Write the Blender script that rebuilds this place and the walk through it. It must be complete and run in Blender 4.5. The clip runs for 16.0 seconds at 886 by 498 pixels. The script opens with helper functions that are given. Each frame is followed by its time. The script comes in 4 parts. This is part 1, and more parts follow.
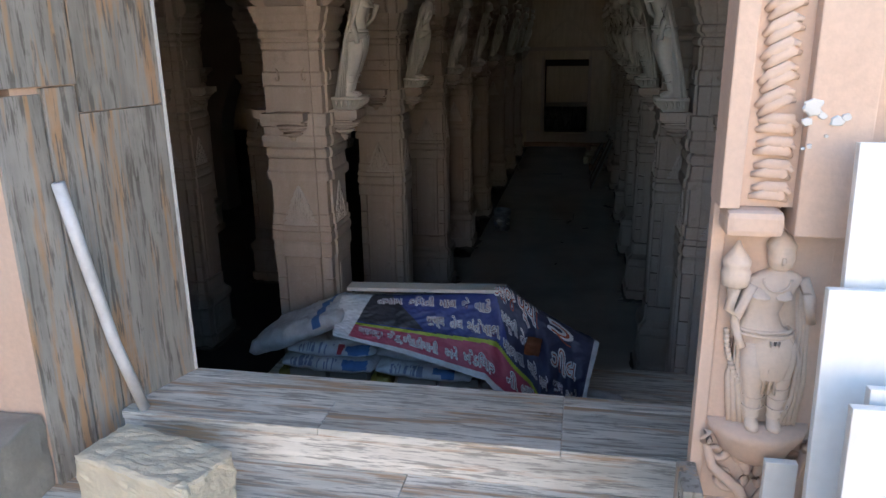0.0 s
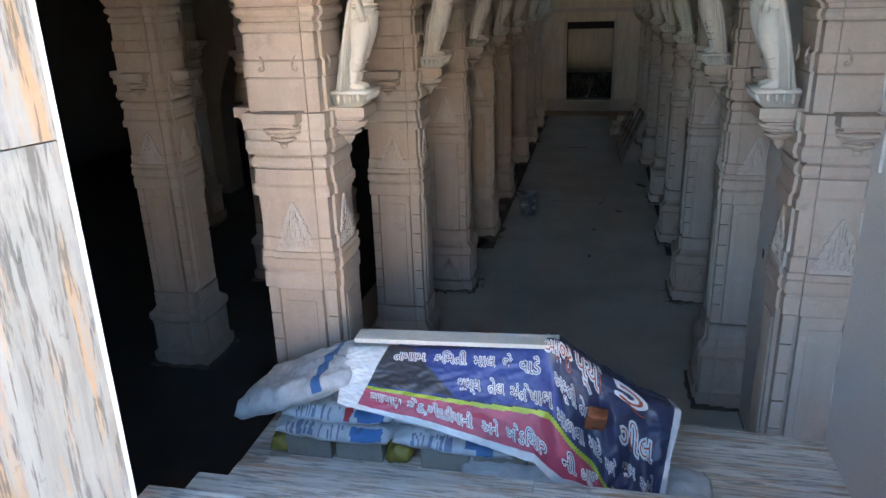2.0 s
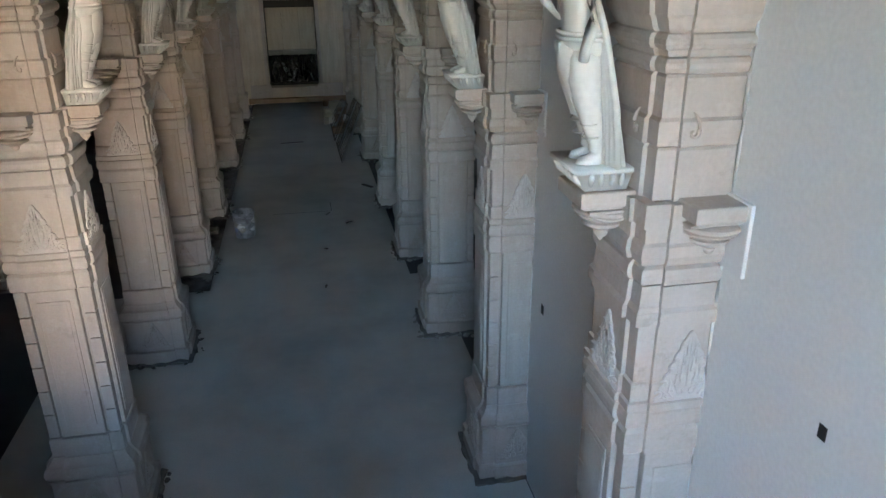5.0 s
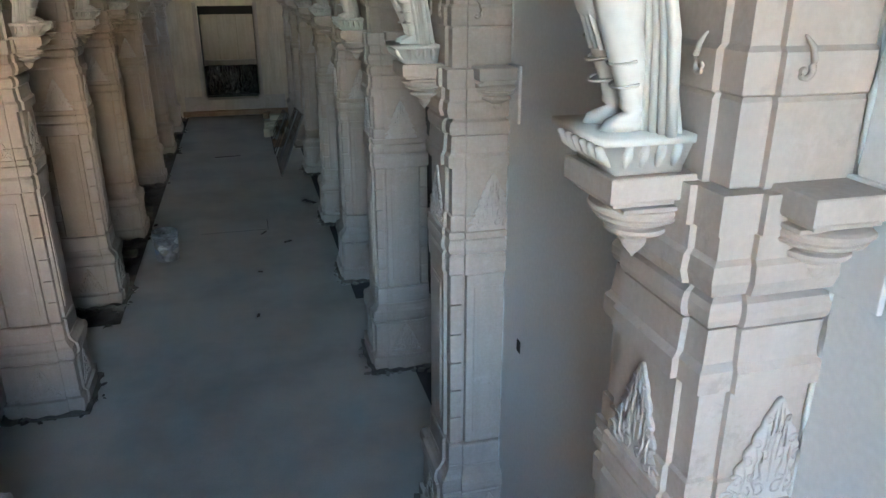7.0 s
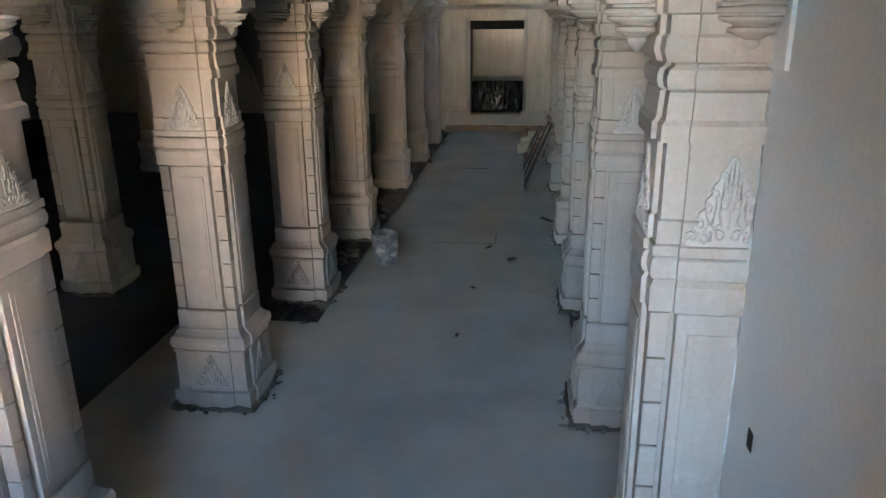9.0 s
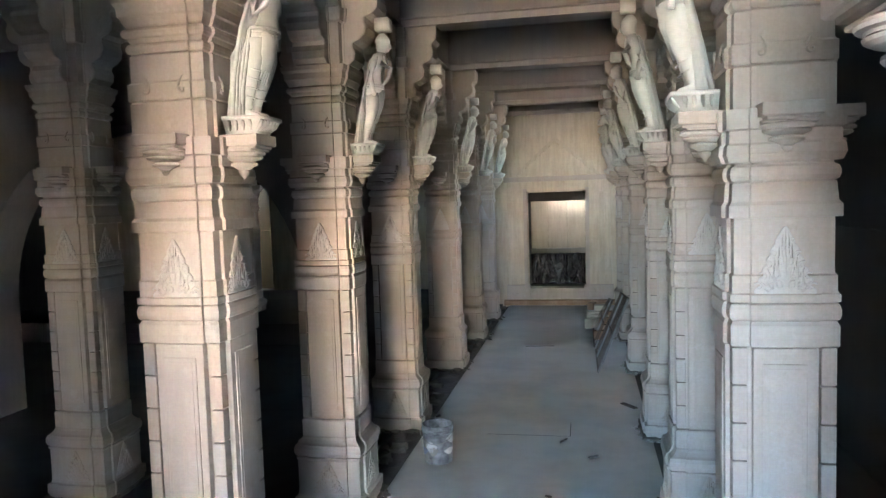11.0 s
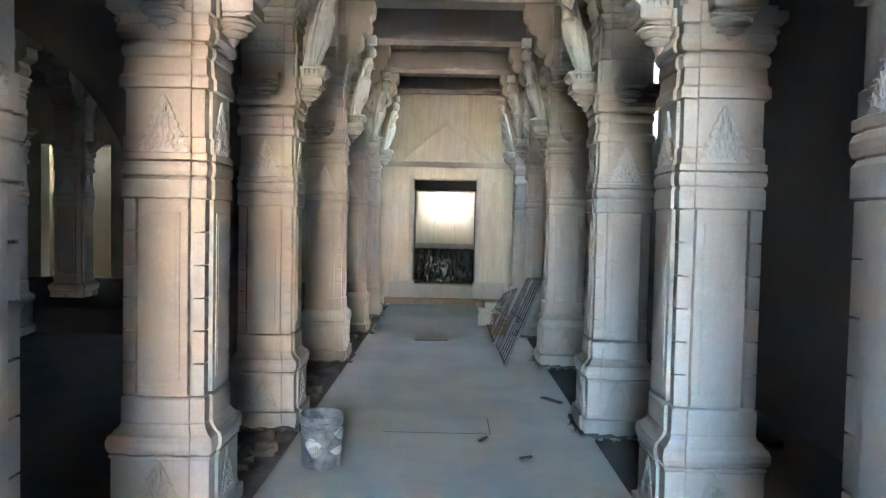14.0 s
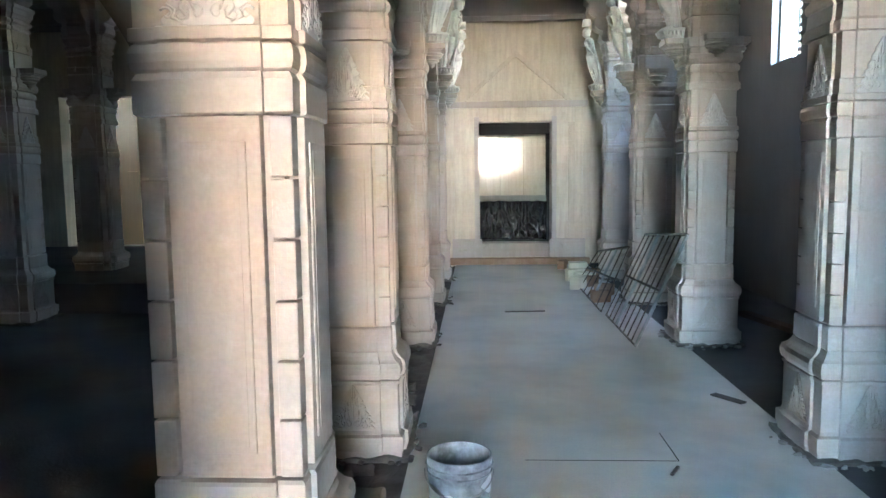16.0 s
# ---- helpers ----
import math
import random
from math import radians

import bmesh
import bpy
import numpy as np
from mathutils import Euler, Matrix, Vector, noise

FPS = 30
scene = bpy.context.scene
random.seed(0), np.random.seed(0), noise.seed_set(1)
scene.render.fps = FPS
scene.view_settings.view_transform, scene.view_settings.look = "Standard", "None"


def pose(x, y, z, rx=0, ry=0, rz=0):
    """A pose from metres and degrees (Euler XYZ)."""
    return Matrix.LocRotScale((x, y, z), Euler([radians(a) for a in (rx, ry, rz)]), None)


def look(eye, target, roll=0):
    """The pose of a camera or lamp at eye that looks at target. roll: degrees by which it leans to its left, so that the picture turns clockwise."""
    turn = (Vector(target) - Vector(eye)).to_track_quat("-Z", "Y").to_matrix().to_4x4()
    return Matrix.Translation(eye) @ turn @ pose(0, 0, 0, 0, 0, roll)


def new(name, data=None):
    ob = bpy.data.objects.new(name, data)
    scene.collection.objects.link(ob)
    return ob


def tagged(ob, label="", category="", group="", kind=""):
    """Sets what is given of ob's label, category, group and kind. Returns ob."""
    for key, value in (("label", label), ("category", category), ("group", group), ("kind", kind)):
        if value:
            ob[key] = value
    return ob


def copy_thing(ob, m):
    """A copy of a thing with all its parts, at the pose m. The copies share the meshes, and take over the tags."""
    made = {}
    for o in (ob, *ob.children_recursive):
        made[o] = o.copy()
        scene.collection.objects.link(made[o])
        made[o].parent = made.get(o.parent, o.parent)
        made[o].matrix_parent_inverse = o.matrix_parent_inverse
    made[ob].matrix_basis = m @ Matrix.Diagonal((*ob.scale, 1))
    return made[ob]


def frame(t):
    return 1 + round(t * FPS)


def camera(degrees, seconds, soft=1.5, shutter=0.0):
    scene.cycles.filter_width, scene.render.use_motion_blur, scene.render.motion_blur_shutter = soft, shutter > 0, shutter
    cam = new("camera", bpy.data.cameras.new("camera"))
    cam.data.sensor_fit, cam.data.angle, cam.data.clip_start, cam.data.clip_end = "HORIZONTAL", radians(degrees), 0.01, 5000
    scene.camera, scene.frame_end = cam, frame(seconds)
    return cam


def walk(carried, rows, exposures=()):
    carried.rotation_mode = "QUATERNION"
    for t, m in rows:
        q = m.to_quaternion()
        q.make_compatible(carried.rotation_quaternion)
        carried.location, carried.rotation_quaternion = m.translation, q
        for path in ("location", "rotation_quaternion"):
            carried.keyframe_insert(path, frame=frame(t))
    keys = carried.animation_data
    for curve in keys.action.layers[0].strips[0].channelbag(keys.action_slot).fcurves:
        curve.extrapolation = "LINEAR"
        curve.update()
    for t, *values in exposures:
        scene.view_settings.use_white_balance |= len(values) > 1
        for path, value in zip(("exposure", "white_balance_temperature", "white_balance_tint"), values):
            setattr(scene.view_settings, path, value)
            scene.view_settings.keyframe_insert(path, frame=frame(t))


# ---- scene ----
cam = camera(62.8, 16.0)
PATH = [
    (0, (0.462, 0.512, 3.138), (0.094, 2.392, 2.565), -0.8),
    (0.5, (0.4, 0.74, 3.119), (0.037, 2.615, 2.525), -0.6),
    (1, (0.365, 1.056, 3.156), (-0.119, 2.902, 2.558), -1.8),
    (1.5, (0.299, 1.28, 3.164), (-0.248, 3.1, 2.542), -1.7),
    (2, (0.177, 1.517, 3.203), (-0.224, 3.359, 2.535), -1.8),
    (2.5, (0.192, 1.853, 3.218), (0.089, 3.721, 2.512), -0.9),
    (3, (0.211, 2.036, 3.304), (0.16, 3.902, 2.587), -0.9),
    (3.5, (0.158, 2.29, 3.327), (0.268, 4.145, 2.589), 0.6),
    (3.7, (0.138, 2.385, 3.399), (0.334, 4.232, 2.659), 1.4),
    (5.8, (0.027, 3.320, 3.325), (0.438, 5.125, 2.565), -1.5),
    (6, (0.054, 3.397, 3.253), (0.486, 5.216, 2.543), -1.8),
    (6.5, (0.149, 3.606, 3.146), (0.603, 5.429, 2.459), -1.1),
    (7, (0.242, 3.855, 3.03), (0.723, 5.662, 2.321), 0.0),
    (7.5, (0.416, 4.065, 2.89), (0.834, 5.892, 2.19), 1.6),
    (8, (0.554, 4.29, 2.772), (0.876, 6.137, 2.075), 0.9),
    (8.5, (0.688, 4.503, 2.662), (0.741, 6.399, 2.026), 0.6),
    (8.7, (0.725, 4.611, 2.624), (0.610, 6.502, 1.987), 1.0),
    (10.8, (0.514, 5.83, 2.364), (0.089, 7.773, 2.157), -2.0),
    (11, (0.512, 5.912, 2.331), (0.127, 7.87, 2.189), -1.8),
    (11.5, (0.454, 6.081, 2.231), (0.086, 8.047, 2.21), -1.3),
    (12, (0.418, 6.292, 2.13), (0.151, 8.273, 2.09), -1.0),
    (12.5, (0.411, 6.558, 2.028), (0.353, 8.556, 1.968), 1.8),
    (13, (0.33, 6.807, 1.903), (0.343, 8.807, 1.85), 1.8),
    (13.5, (0.204, 7.079, 1.733), (0.227, 9.078, 1.676), 1.6),
    (14, (-0.011, 7.437, 1.602), (-0.024, 9.435, 1.522), 1.2),
    (14.5, (-0.31, 7.82, 1.545), (-0.356, 9.815, 1.414), 1.0),
    (15, (-0.574, 8.264, 1.526), (-0.72, 10.254, 1.387), 0.1),
    (15.5, (-0.681, 8.66, 1.522), (-0.804, 10.648, 1.337), -0.3),
    (16, (-0.714, 9.091, 1.523), (-0.81, 11.078, 1.317), -0.7),
]
EXPOSURES = [(0, 2.45, 6350, 7), (0.5, 2.8, 6250, 7), (1, 3.68, 6200, 7), (2, 4.4, 6100, 5), (2.5, 4.9, 6000, 2), (3.5, 5.1, 6000, 2), (6, 5.4, 6050, 1), (7, 5.5, 6150, 1), (8.7, 5.9, 6350, 4), (11, 7.05, 6000, 5), (12.5, 7.35, 5800, 2), (13.5, 7.5, 5850, 2), (14, 7.5, 5850, 2), (14.5, 7.55, 5900, 2), (15, 7.4, 5850, 2), (15.5, 7.55, 5750, 2), (16, 7.9, 5700, 2)]
walk(cam, [(t, look(eye, target, roll)) for t, eye, target, roll in PATH], EXPOSURES)

# ---- world, sun and exposure ----
world = bpy.data.worlds.new("world")
scene.world = world
world.use_nodes = True
wn = world.node_tree
sky = wn.nodes.new("ShaderNodeTexSky")
sky.sky_type, sky.sun_disc = "NISHITA", False
sky.sun_elevation, sky.sun_rotation = radians(36.5), radians(-19.7)
wn.links.new(sky.outputs[0], wn.nodes["Background"].inputs[0])
wn.nodes["Background"].inputs[1].default_value = 0.13
sun = new("sun", bpy.data.lights.new("sun", "SUN"))
sun.data.energy, sun.data.angle, sun.data.color = 5.0, radians(0.5), (1.0, 0.94, 0.86)
sun.matrix_world = look((-5, 14, 11), (0, 0, 0))


# ---- material helpers ----
def nodes_of(name, rough=0.7, metal=0.0):
    m = bpy.data.materials.new(name)
    m.use_nodes = True
    nt = m.node_tree
    b = nt.nodes["Principled BSDF"]
    b.inputs["Roughness"].default_value, b.inputs["Metallic"].default_value = rough, metal
    return m, nt, b


def node(nt, kind, **values):
    n = nt.nodes.new(kind)
    for key, value in values.items():
        n.inputs[key.replace("_", " ")].default_value = value
    return n


def place(nt, scale, jitter=True):
    """World-size coordinates, shifted a little from object to object."""
    tc = nt.nodes.new("ShaderNodeTexCoord")
    mp = nt.nodes.new("ShaderNodeMapping")
    mp.inputs["Scale"].default_value = scale
    nt.links.new(tc.outputs["Object"], mp.inputs["Vector"])
    if jitter:
        oi = nt.nodes.new("ShaderNodeObjectInfo")
        mul = nt.nodes.new("ShaderNodeMath")
        mul.operation = "MULTIPLY"
        mul.inputs[1].default_value = 37.0
        nt.links.new(oi.outputs["Random"], mul.inputs[0])
        nt.links.new(mul.outputs[0], mp.inputs["Location"])
    return mp.outputs[0]


def noise_at(nt, vec, scale, detail=4.0, rough=0.55):
    n = node(nt, "ShaderNodeTexNoise", Scale=scale, Detail=detail, Roughness=rough)
    nt.links.new(vec, n.inputs["Vector"])
    return n.outputs["Fac"]


def ramp(nt, fac, stops):
    r = nt.nodes.new("ShaderNodeValToRGB")
    el = r.color_ramp.elements
    while len(el) < len(stops):
        el.new(0.5)
    for e, (p, c) in zip(el, stops):
        e.position, e.color = p, (*c, 1)
    nt.links.new(fac, r.inputs[0])
    return r.outputs[0]


def mix(nt, fac, a, b, how="MIX"):
    n = nt.nodes.new("ShaderNodeMix")
    n.data_type, n.blend_type = "RGBA", how
    for v, i in ((fac, 0), (a, 6), (b, 7)):
        if isinstance(v, (int, float)):
            n.inputs[i].default_value = v
        elif isinstance(v, tuple):
            n.inputs[i].default_value = (*v, 1)
        else:
            nt.links.new(v, n.inputs[i])
    return n.outputs[2]


def bump(nt, b, height, strength, dist=0.01):
    n = node(nt, "ShaderNodeBump", Strength=strength, Distance=dist)
    nt.links.new(height, n.inputs["Height"])
    nt.links.new(n.outputs[0], b.inputs["Normal"])


def tone(c, k):
    return tuple(min(1.0, v * k) for v in c)


def mineral(name, base, stain, rough=0.75, grain=60.0, blotch=2.5, amount=0.5, relief=0.25, runs=0.2, vary=0.0):
    """Stone, plaster or concrete: fine grain, blotches, and stains."""
    m, nt, b = nodes_of(name, rough)
    v = place(nt, (1, 1, 1))
    fine = noise_at(nt, v, grain, 3)
    big = noise_at(nt, v, blotch, 5, 0.6)
    col = ramp(nt, fine, [(0.3, tone(base, 0.94)), (0.7, tone(base, 1.04))])
    mask = ramp(nt, big, [(0.42, (0, 0, 0)), (0.72, (amount,) * 3)])
    col = mix(nt, mask, col, stain)
    streak = noise_at(nt, place(nt, (9, 9, 0.9)), 1.6, 5, 0.6)
    col = mix(nt, runs, col, ramp(nt, streak, [(0.35, (0.72, 0.7, 0.68)), (0.6, (1, 1, 1))]), "MULTIPLY")
    if vary:
        wear = noise_at(nt, v, 11.0, 6, 0.7)
        col = mix(nt, ramp(nt, wear, [(0.55, (0, 0, 0)), (0.72, (0.5,) * 3)]), col, tone(stain, 1.1))
        scuff = noise_at(nt, v, 5.0, 8, 0.75)
        col = mix(nt, ramp(nt, scuff, [(0.60, (0, 0, 0)), (0.68, (0.45,) * 3)]), col, tone(base, 0.62))
        info = nt.nodes.new("ShaderNodeObjectInfo")
        col = mix(nt, vary, col, ramp(nt, info.outputs["Random"], [(0.0, (0.97, 0.84, 0.74)), (0.5, (1, 1, 1)), (1.0, (1.0, 0.94, 0.90))]), "MULTIPLY")
    nt.links.new(col, b.inputs["Base Color"])
    bump(nt, b, mix(nt, 0.5, fine, big), relief)
    return m


def streaked_marble(name, stretch, rough=0.35, light=1.0):
    """White marble with grey and rust veins drawn out along one axis; light scales its colour."""
    m, nt, b = nodes_of(name, rough)
    v = place(nt, stretch)
    cloud = noise_at(nt, v, 1.0, 5, 0.6)
    vein = noise_at(nt, v, 4.2, 6, 0.7)
    rust = noise_at(nt, v, 1.5, 4, 0.62)
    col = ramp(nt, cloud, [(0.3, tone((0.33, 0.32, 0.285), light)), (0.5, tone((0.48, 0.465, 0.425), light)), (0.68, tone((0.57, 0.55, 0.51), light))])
    col = mix(nt, ramp(nt, vein, [(0.53, (0, 0, 0)), (0.62, (0.75,) * 3)]), col, (0.26, 0.255, 0.235))
    col = mix(nt, ramp(nt, rust, [(0.52, (0, 0, 0)), (0.62, (0.8,) * 3)]), col, (0.50, 0.30, 0.15))
    dash = noise_at(nt, place(nt, tuple(4.2 * q if q > 5 else 4.5 * q for q in stretch)), 1.0, 4, 0.65)
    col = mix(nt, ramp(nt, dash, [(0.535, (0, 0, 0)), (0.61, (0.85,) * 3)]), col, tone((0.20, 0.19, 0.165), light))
    dust = noise_at(nt, place(nt, (1, 1, 1)), 7.0, 5, 0.65)
    col = mix(nt, ramp(nt, dust, [(0.5, (0, 0, 0)), (0.85, (0.4,) * 3)]), col, (0.55, 0.52, 0.47))
    nt.links.new(col, b.inputs["Base Color"])
    nt.links.new(ramp(nt, dust, [(0.3, (rough - 0.1,) * 3), (0.7, (rough + 0.25,) * 3)]), b.inputs["Roughness"])
    bump(nt, b, vein, 0.06)
    return m


def plain(name, base, rough=0.5, metal=0.0, dirt=0.25, relief=0.05):
    m, nt, b = nodes_of(name, rough, metal)
    v = place(nt, (1, 1, 1))
    n = noise_at(nt, v, 9.0, 6, 0.65)
    col = ramp(nt, n, [(0.35, tone(base, 1 - dirt)), (0.65, base)])
    nt.links.new(col, b.inputs["Base Color"])
    bump(nt, b, noise_at(nt, v, 45.0, 4), relief)
    return m


SAND = mineral("pink_sandstone", (0.47, 0.405, 0.35), (0.51, 0.475, 0.445), 0.8, 70, 2.2, 0.55, 0.15, 0.25, 0.45)
SAND_WARM = mineral("warm_sandstone", (0.66, 0.49, 0.385), (0.68, 0.57, 0.495), 0.8, 70, 1.8, 0.5, 0.2)
CARVED_WARM = mineral("pale_carved_sandstone", (0.74, 0.60, 0.49), (0.76, 0.68, 0.61), 0.85, 90, 5.0, 0.6, 0.25)
CARVED = mineral("chalked_carving", (0.53, 0.48, 0.44), (0.58, 0.565, 0.55), 0.85, 90, 6.0, 0.6, 0.2)
WHITE = mineral("white_marble_carving", (0.64, 0.615, 0.57), (0.52, 0.50, 0.46), 0.55, 40, 5.0, 0.4, 0.12)
PLASTER = mineral("grey_white_plaster", (0.68, 0.68, 0.67), (0.60, 0.60, 0.60), 0.7, 55, 0.8, 0.5, 0.08, 0.0)
# Plaster darkened far below its own colour to hold the aisles' shade.
DIMWALL = mineral("shaded_plaster", (0.13, 0.122, 0.115), (0.095, 0.09, 0.084), 0.85, 45, 1.2, 0.6, 0.3)
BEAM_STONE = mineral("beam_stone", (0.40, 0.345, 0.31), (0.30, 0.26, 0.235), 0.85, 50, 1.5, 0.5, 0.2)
# Darker than the beams: shade of ceiling and arch wall is in the colour.
CEIL = mineral("shaded_ceiling_stone", (0.22, 0.185, 0.165), (0.16, 0.135, 0.12), 0.85, 50, 1.5, 0.5, 0.2)
FLOOR = mineral("dusty_screed", (0.64, 0.60, 0.54), (0.46, 0.435, 0.395), 0.6, 80, 1.3, 0.9, 0.15, 0.0)
# Aisle shade is put into this floor colour.
SIDE_FLOOR = mineral("shaded_side_screed", (0.10, 0.095, 0.09), (0.06, 0.057, 0.054), 0.8, 60, 1.5, 0.8, 0.3, 0.0)
RUBBLE_STONE = mineral("dirty_broken_stone", (0.19, 0.165, 0.14), (0.09, 0.08, 0.07), 0.95, 40, 9.0, 0.8, 0.6)
RUBBLE = mineral("dark_earth", (0.12, 0.10, 0.085), (0.06, 0.055, 0.05), 0.95, 30, 5.0, 0.8, 0.8)
BLOCK = mineral("rough_limestone", (0.70, 0.64, 0.50), (0.58, 0.52, 0.40), 0.95, 55, 6.0, 0.5, 0.9)
GREYSTONE = mineral("grey_block", (0.34, 0.32, 0.28), (0.22, 0.21, 0.19), 0.9, 60, 4.0, 0.5, 0.4)
# Colours of the unseen light-shaping walls: dull to block, warm to bounce.
DULL_BLOCKER = mineral("dull_light_blocker", (0.33, 0.255, 0.185), (0.25, 0.195, 0.145), 0.9, 30, 0.8, 0.5, 0.3)
WARM_BOUNCE = mineral("warm_bounce_stone", (0.62, 0.50, 0.40), (0.57, 0.47, 0.385), 0.85, 40, 0.8, 0.5, 0.2)
GROUND = mineral("dry_ground", (0.39, 0.305, 0.225), (0.32, 0.25, 0.185), 0.95, 20, 0.3, 0.6, 0.5)
# Light factors brighten the sill marble and dim the jamb, standing in for light.
MARBLE_X = streaked_marble("brightened_banded_marble", (1.1, 14, 14), 0.35, 1.65)
MARBLE_Z = streaked_marble("dimmed_upright_marble", (14, 14, 1.1), 0.35, 0.70)
SLAB = mineral("white_marble_slab", (0.80, 0.81, 0.80), (0.70, 0.72, 0.72), 0.4, 30, 2.0, 0.4, 0.05)
GLOSSY = mineral("mirror_polished_marble", (0.60, 0.53, 0.42), (0.46, 0.37, 0.26), 0.13, 25, 1.6, 0.35, 0.01, 0.4)
GLEAM = mineral("gable_marble", (0.60, 0.53, 0.42), (0.46, 0.37, 0.26), 0.2, 25, 1.6, 0.35, 0.04, 0.4)
POLISHED = mineral("polished_cream_marble", (0.62, 0.54, 0.42), (0.42, 0.31, 0.20), 0.32, 25, 1.6, 0.45, 0.02, 0.55)
PVC = plain("white_plastic", (0.78, 0.79, 0.80), 0.35)
BOARD = mineral("whitewashed_board", (0.66, 0.64, 0.58), (0.55, 0.52, 0.46), 0.7, 40, 4, 0.5, 0.2)
SACK = plain("woven_sack", (0.66, 0.68, 0.70), 0.55, 0, 0.3, 0.3)
SACK_BLUE = plain("blue_print", (0.08, 0.20, 0.45), 0.5)
SACK_DARK = plain("dark_print", (0.22, 0.26, 0.38), 0.5)
SACK_RED = plain("red_print", (0.45, 0.05, 0.07), 0.5)
YELLOW = plain("yellow_wrap", (0.30, 0.25, 0.05), 0.5)
BAN_NAVY = plain("banner_navy", (0.045, 0.052, 0.11), 0.42)
BAN_BLACK = plain("banner_black", (0.06, 0.06, 0.07), 0.42)
BAN_BLUE = plain("banner_blue", (0.055, 0.08, 0.27), 0.42)
BAN_RED = plain("banner_red", (0.48, 0.075, 0.13), 0.42)
BAN_LIME = plain("banner_lime", (0.45, 0.55, 0.05), 0.42)
BAN_WHITE = plain("banner_white", (0.78, 0.79, 0.80), 0.42)
BAN_MAROON = plain("banner_maroon", (0.16, 0.05, 0.08), 0.42)
BAN_ORANGE = plain("banner_orange", (0.42, 0.10, 0.05), 0.42)
TIMBER = mineral("weathered_timber", (0.11, 0.075, 0.05), (0.06, 0.045, 0.035), 0.85, 60, 4.0, 0.6, 0.5)
BROWN_TAPE = plain("brown_tape", (0.26, 0.10, 0.05), 0.25, 0, 0.4)
RUST = plain("rusted_steel", (0.15, 0.115, 0.09), 0.6, 0.4, 0.5)
STEEL = plain("worn_steel", (0.42, 0.41, 0.39), 0.5, 0.7, 0.4)
BLACK_SHEET = plain("black_plastic_sheet", (0.012, 0.012, 0.014), 0.22)
BUCKET = plain("white_bucket_plastic", (0.36, 0.375, 0.39), 0.55, 0, 0.75)
# Beige darkened so the wall behind the aisle opening looks dimly lit.
OPENING_SHADE = mineral("dimmed_beige_wall", (0.085, 0.075, 0.06), (0.065, 0.057, 0.046), 0.85, 40, 1.5, 0.5, 0.2)
DIRT = mineral("red_brown_dirt", (0.30, 0.19, 0.12), (0.40, 0.30, 0.22), 0.95, 30, 4.0, 0.8, 0.6)
# Near-black holds the recess's shade in the colour.
NICHE = mineral("shaded_niche_stone", (0.035, 0.032, 0.03), (0.02, 0.018, 0.017), 0.8, 40, 2.0, 0.5, 0.3)
DARK = plain("dark_hole", (0.02, 0.018, 0.016), 0.9)
CEMENT = plain("cement_smear", (0.72, 0.72, 0.70), 0.8)


# ---- mesh helpers ----
def box(bm, x0, x1, y0, y1, z0, z1, bevel=0.0):
    m = Matrix.LocRotScale(((x0 + x1) / 2, (y0 + y1) / 2, (z0 + z1) / 2), None, (x1 - x0, y1 - y0, z1 - z0))
    made = bmesh.ops.create_cube(bm, size=1, matrix=m)["verts"]
    if bevel:
        edges = list({e for v in made for e in v.link_edges})
        bmesh.ops.bevel(bm, geom=edges, offset=bevel, segments=2, affect="EDGES", profile=0.6)
    return bm


def boxes(*rows, bevel=0.0):
    bm = bmesh.new()
    for r in rows:
        box(bm, *r, bevel=bevel)
    return bm


def loft(bm, rings, cap=True):
    """Joins closed rings of points, all of one length, into a skin."""
    loops = [[bm.verts.new(p) for p in ring] for ring in rings]
    n = len(loops[0])
    for a, b in zip(loops, loops[1:]):
        for i in range(n):
            bm.faces.new((a[i], a[(i + 1) % n], b[(i + 1) % n], b[i]))
    if cap:
        bm.faces.new(loops[0][::-1])
        bm.faces.new(loops[-1])
    return bm


def ellipse(cx, cy, cz, rx, ry, n=14, tilt=0.0):
    return [(cx + rx * math.cos(2 * math.pi * i / n), cy + ry * math.sin(2 * math.pi * i / n),
             cz + tilt * rx * math.cos(2 * math.pi * i / n)) for i in range(n)]


def lathe(bm, profile, cx=0.0, cy=0.0, n=20):
    return loft(bm, [ellipse(cx, cy, z, r, r, n) for r, z in profile])


def tube(bm, pts, radius, n=6):
    """A tube along points; radius is one number or one for each point."""
    pts = [Vector(p) for p in pts]
    rings = []
    for i, p in enumerate(pts):
        d = (pts[min(i + 1, len(pts) - 1)] - pts[max(i - 1, 0)]).normalized()
        q = d.to_track_quat("Z", "Y")
        r = radius if isinstance(radius, (int, float)) else radius[i]
        rings.append([p + q @ Vector((r * math.cos(2 * math.pi * k / n), r * math.sin(2 * math.pi * k / n), 0)) for k in range(n)])
    return loft(bm, rings)


def rough_up(bm, amount, scale):
    for v in bm.verts:
        v.co += noise.noise_vector(v.co * scale) * amount


def mesh_of(name, bm, material, smooth=False):
    bmesh.ops.recalc_face_normals(bm, faces=bm.faces)
    me = bpy.data.meshes.new(name)
    bm.to_mesh(me)
    bm.free()
    for m in material if isinstance(material, (list, tuple)) else (material,):
        me.materials.append(m)
    if smooth:
        me.shade_smooth()
    return me


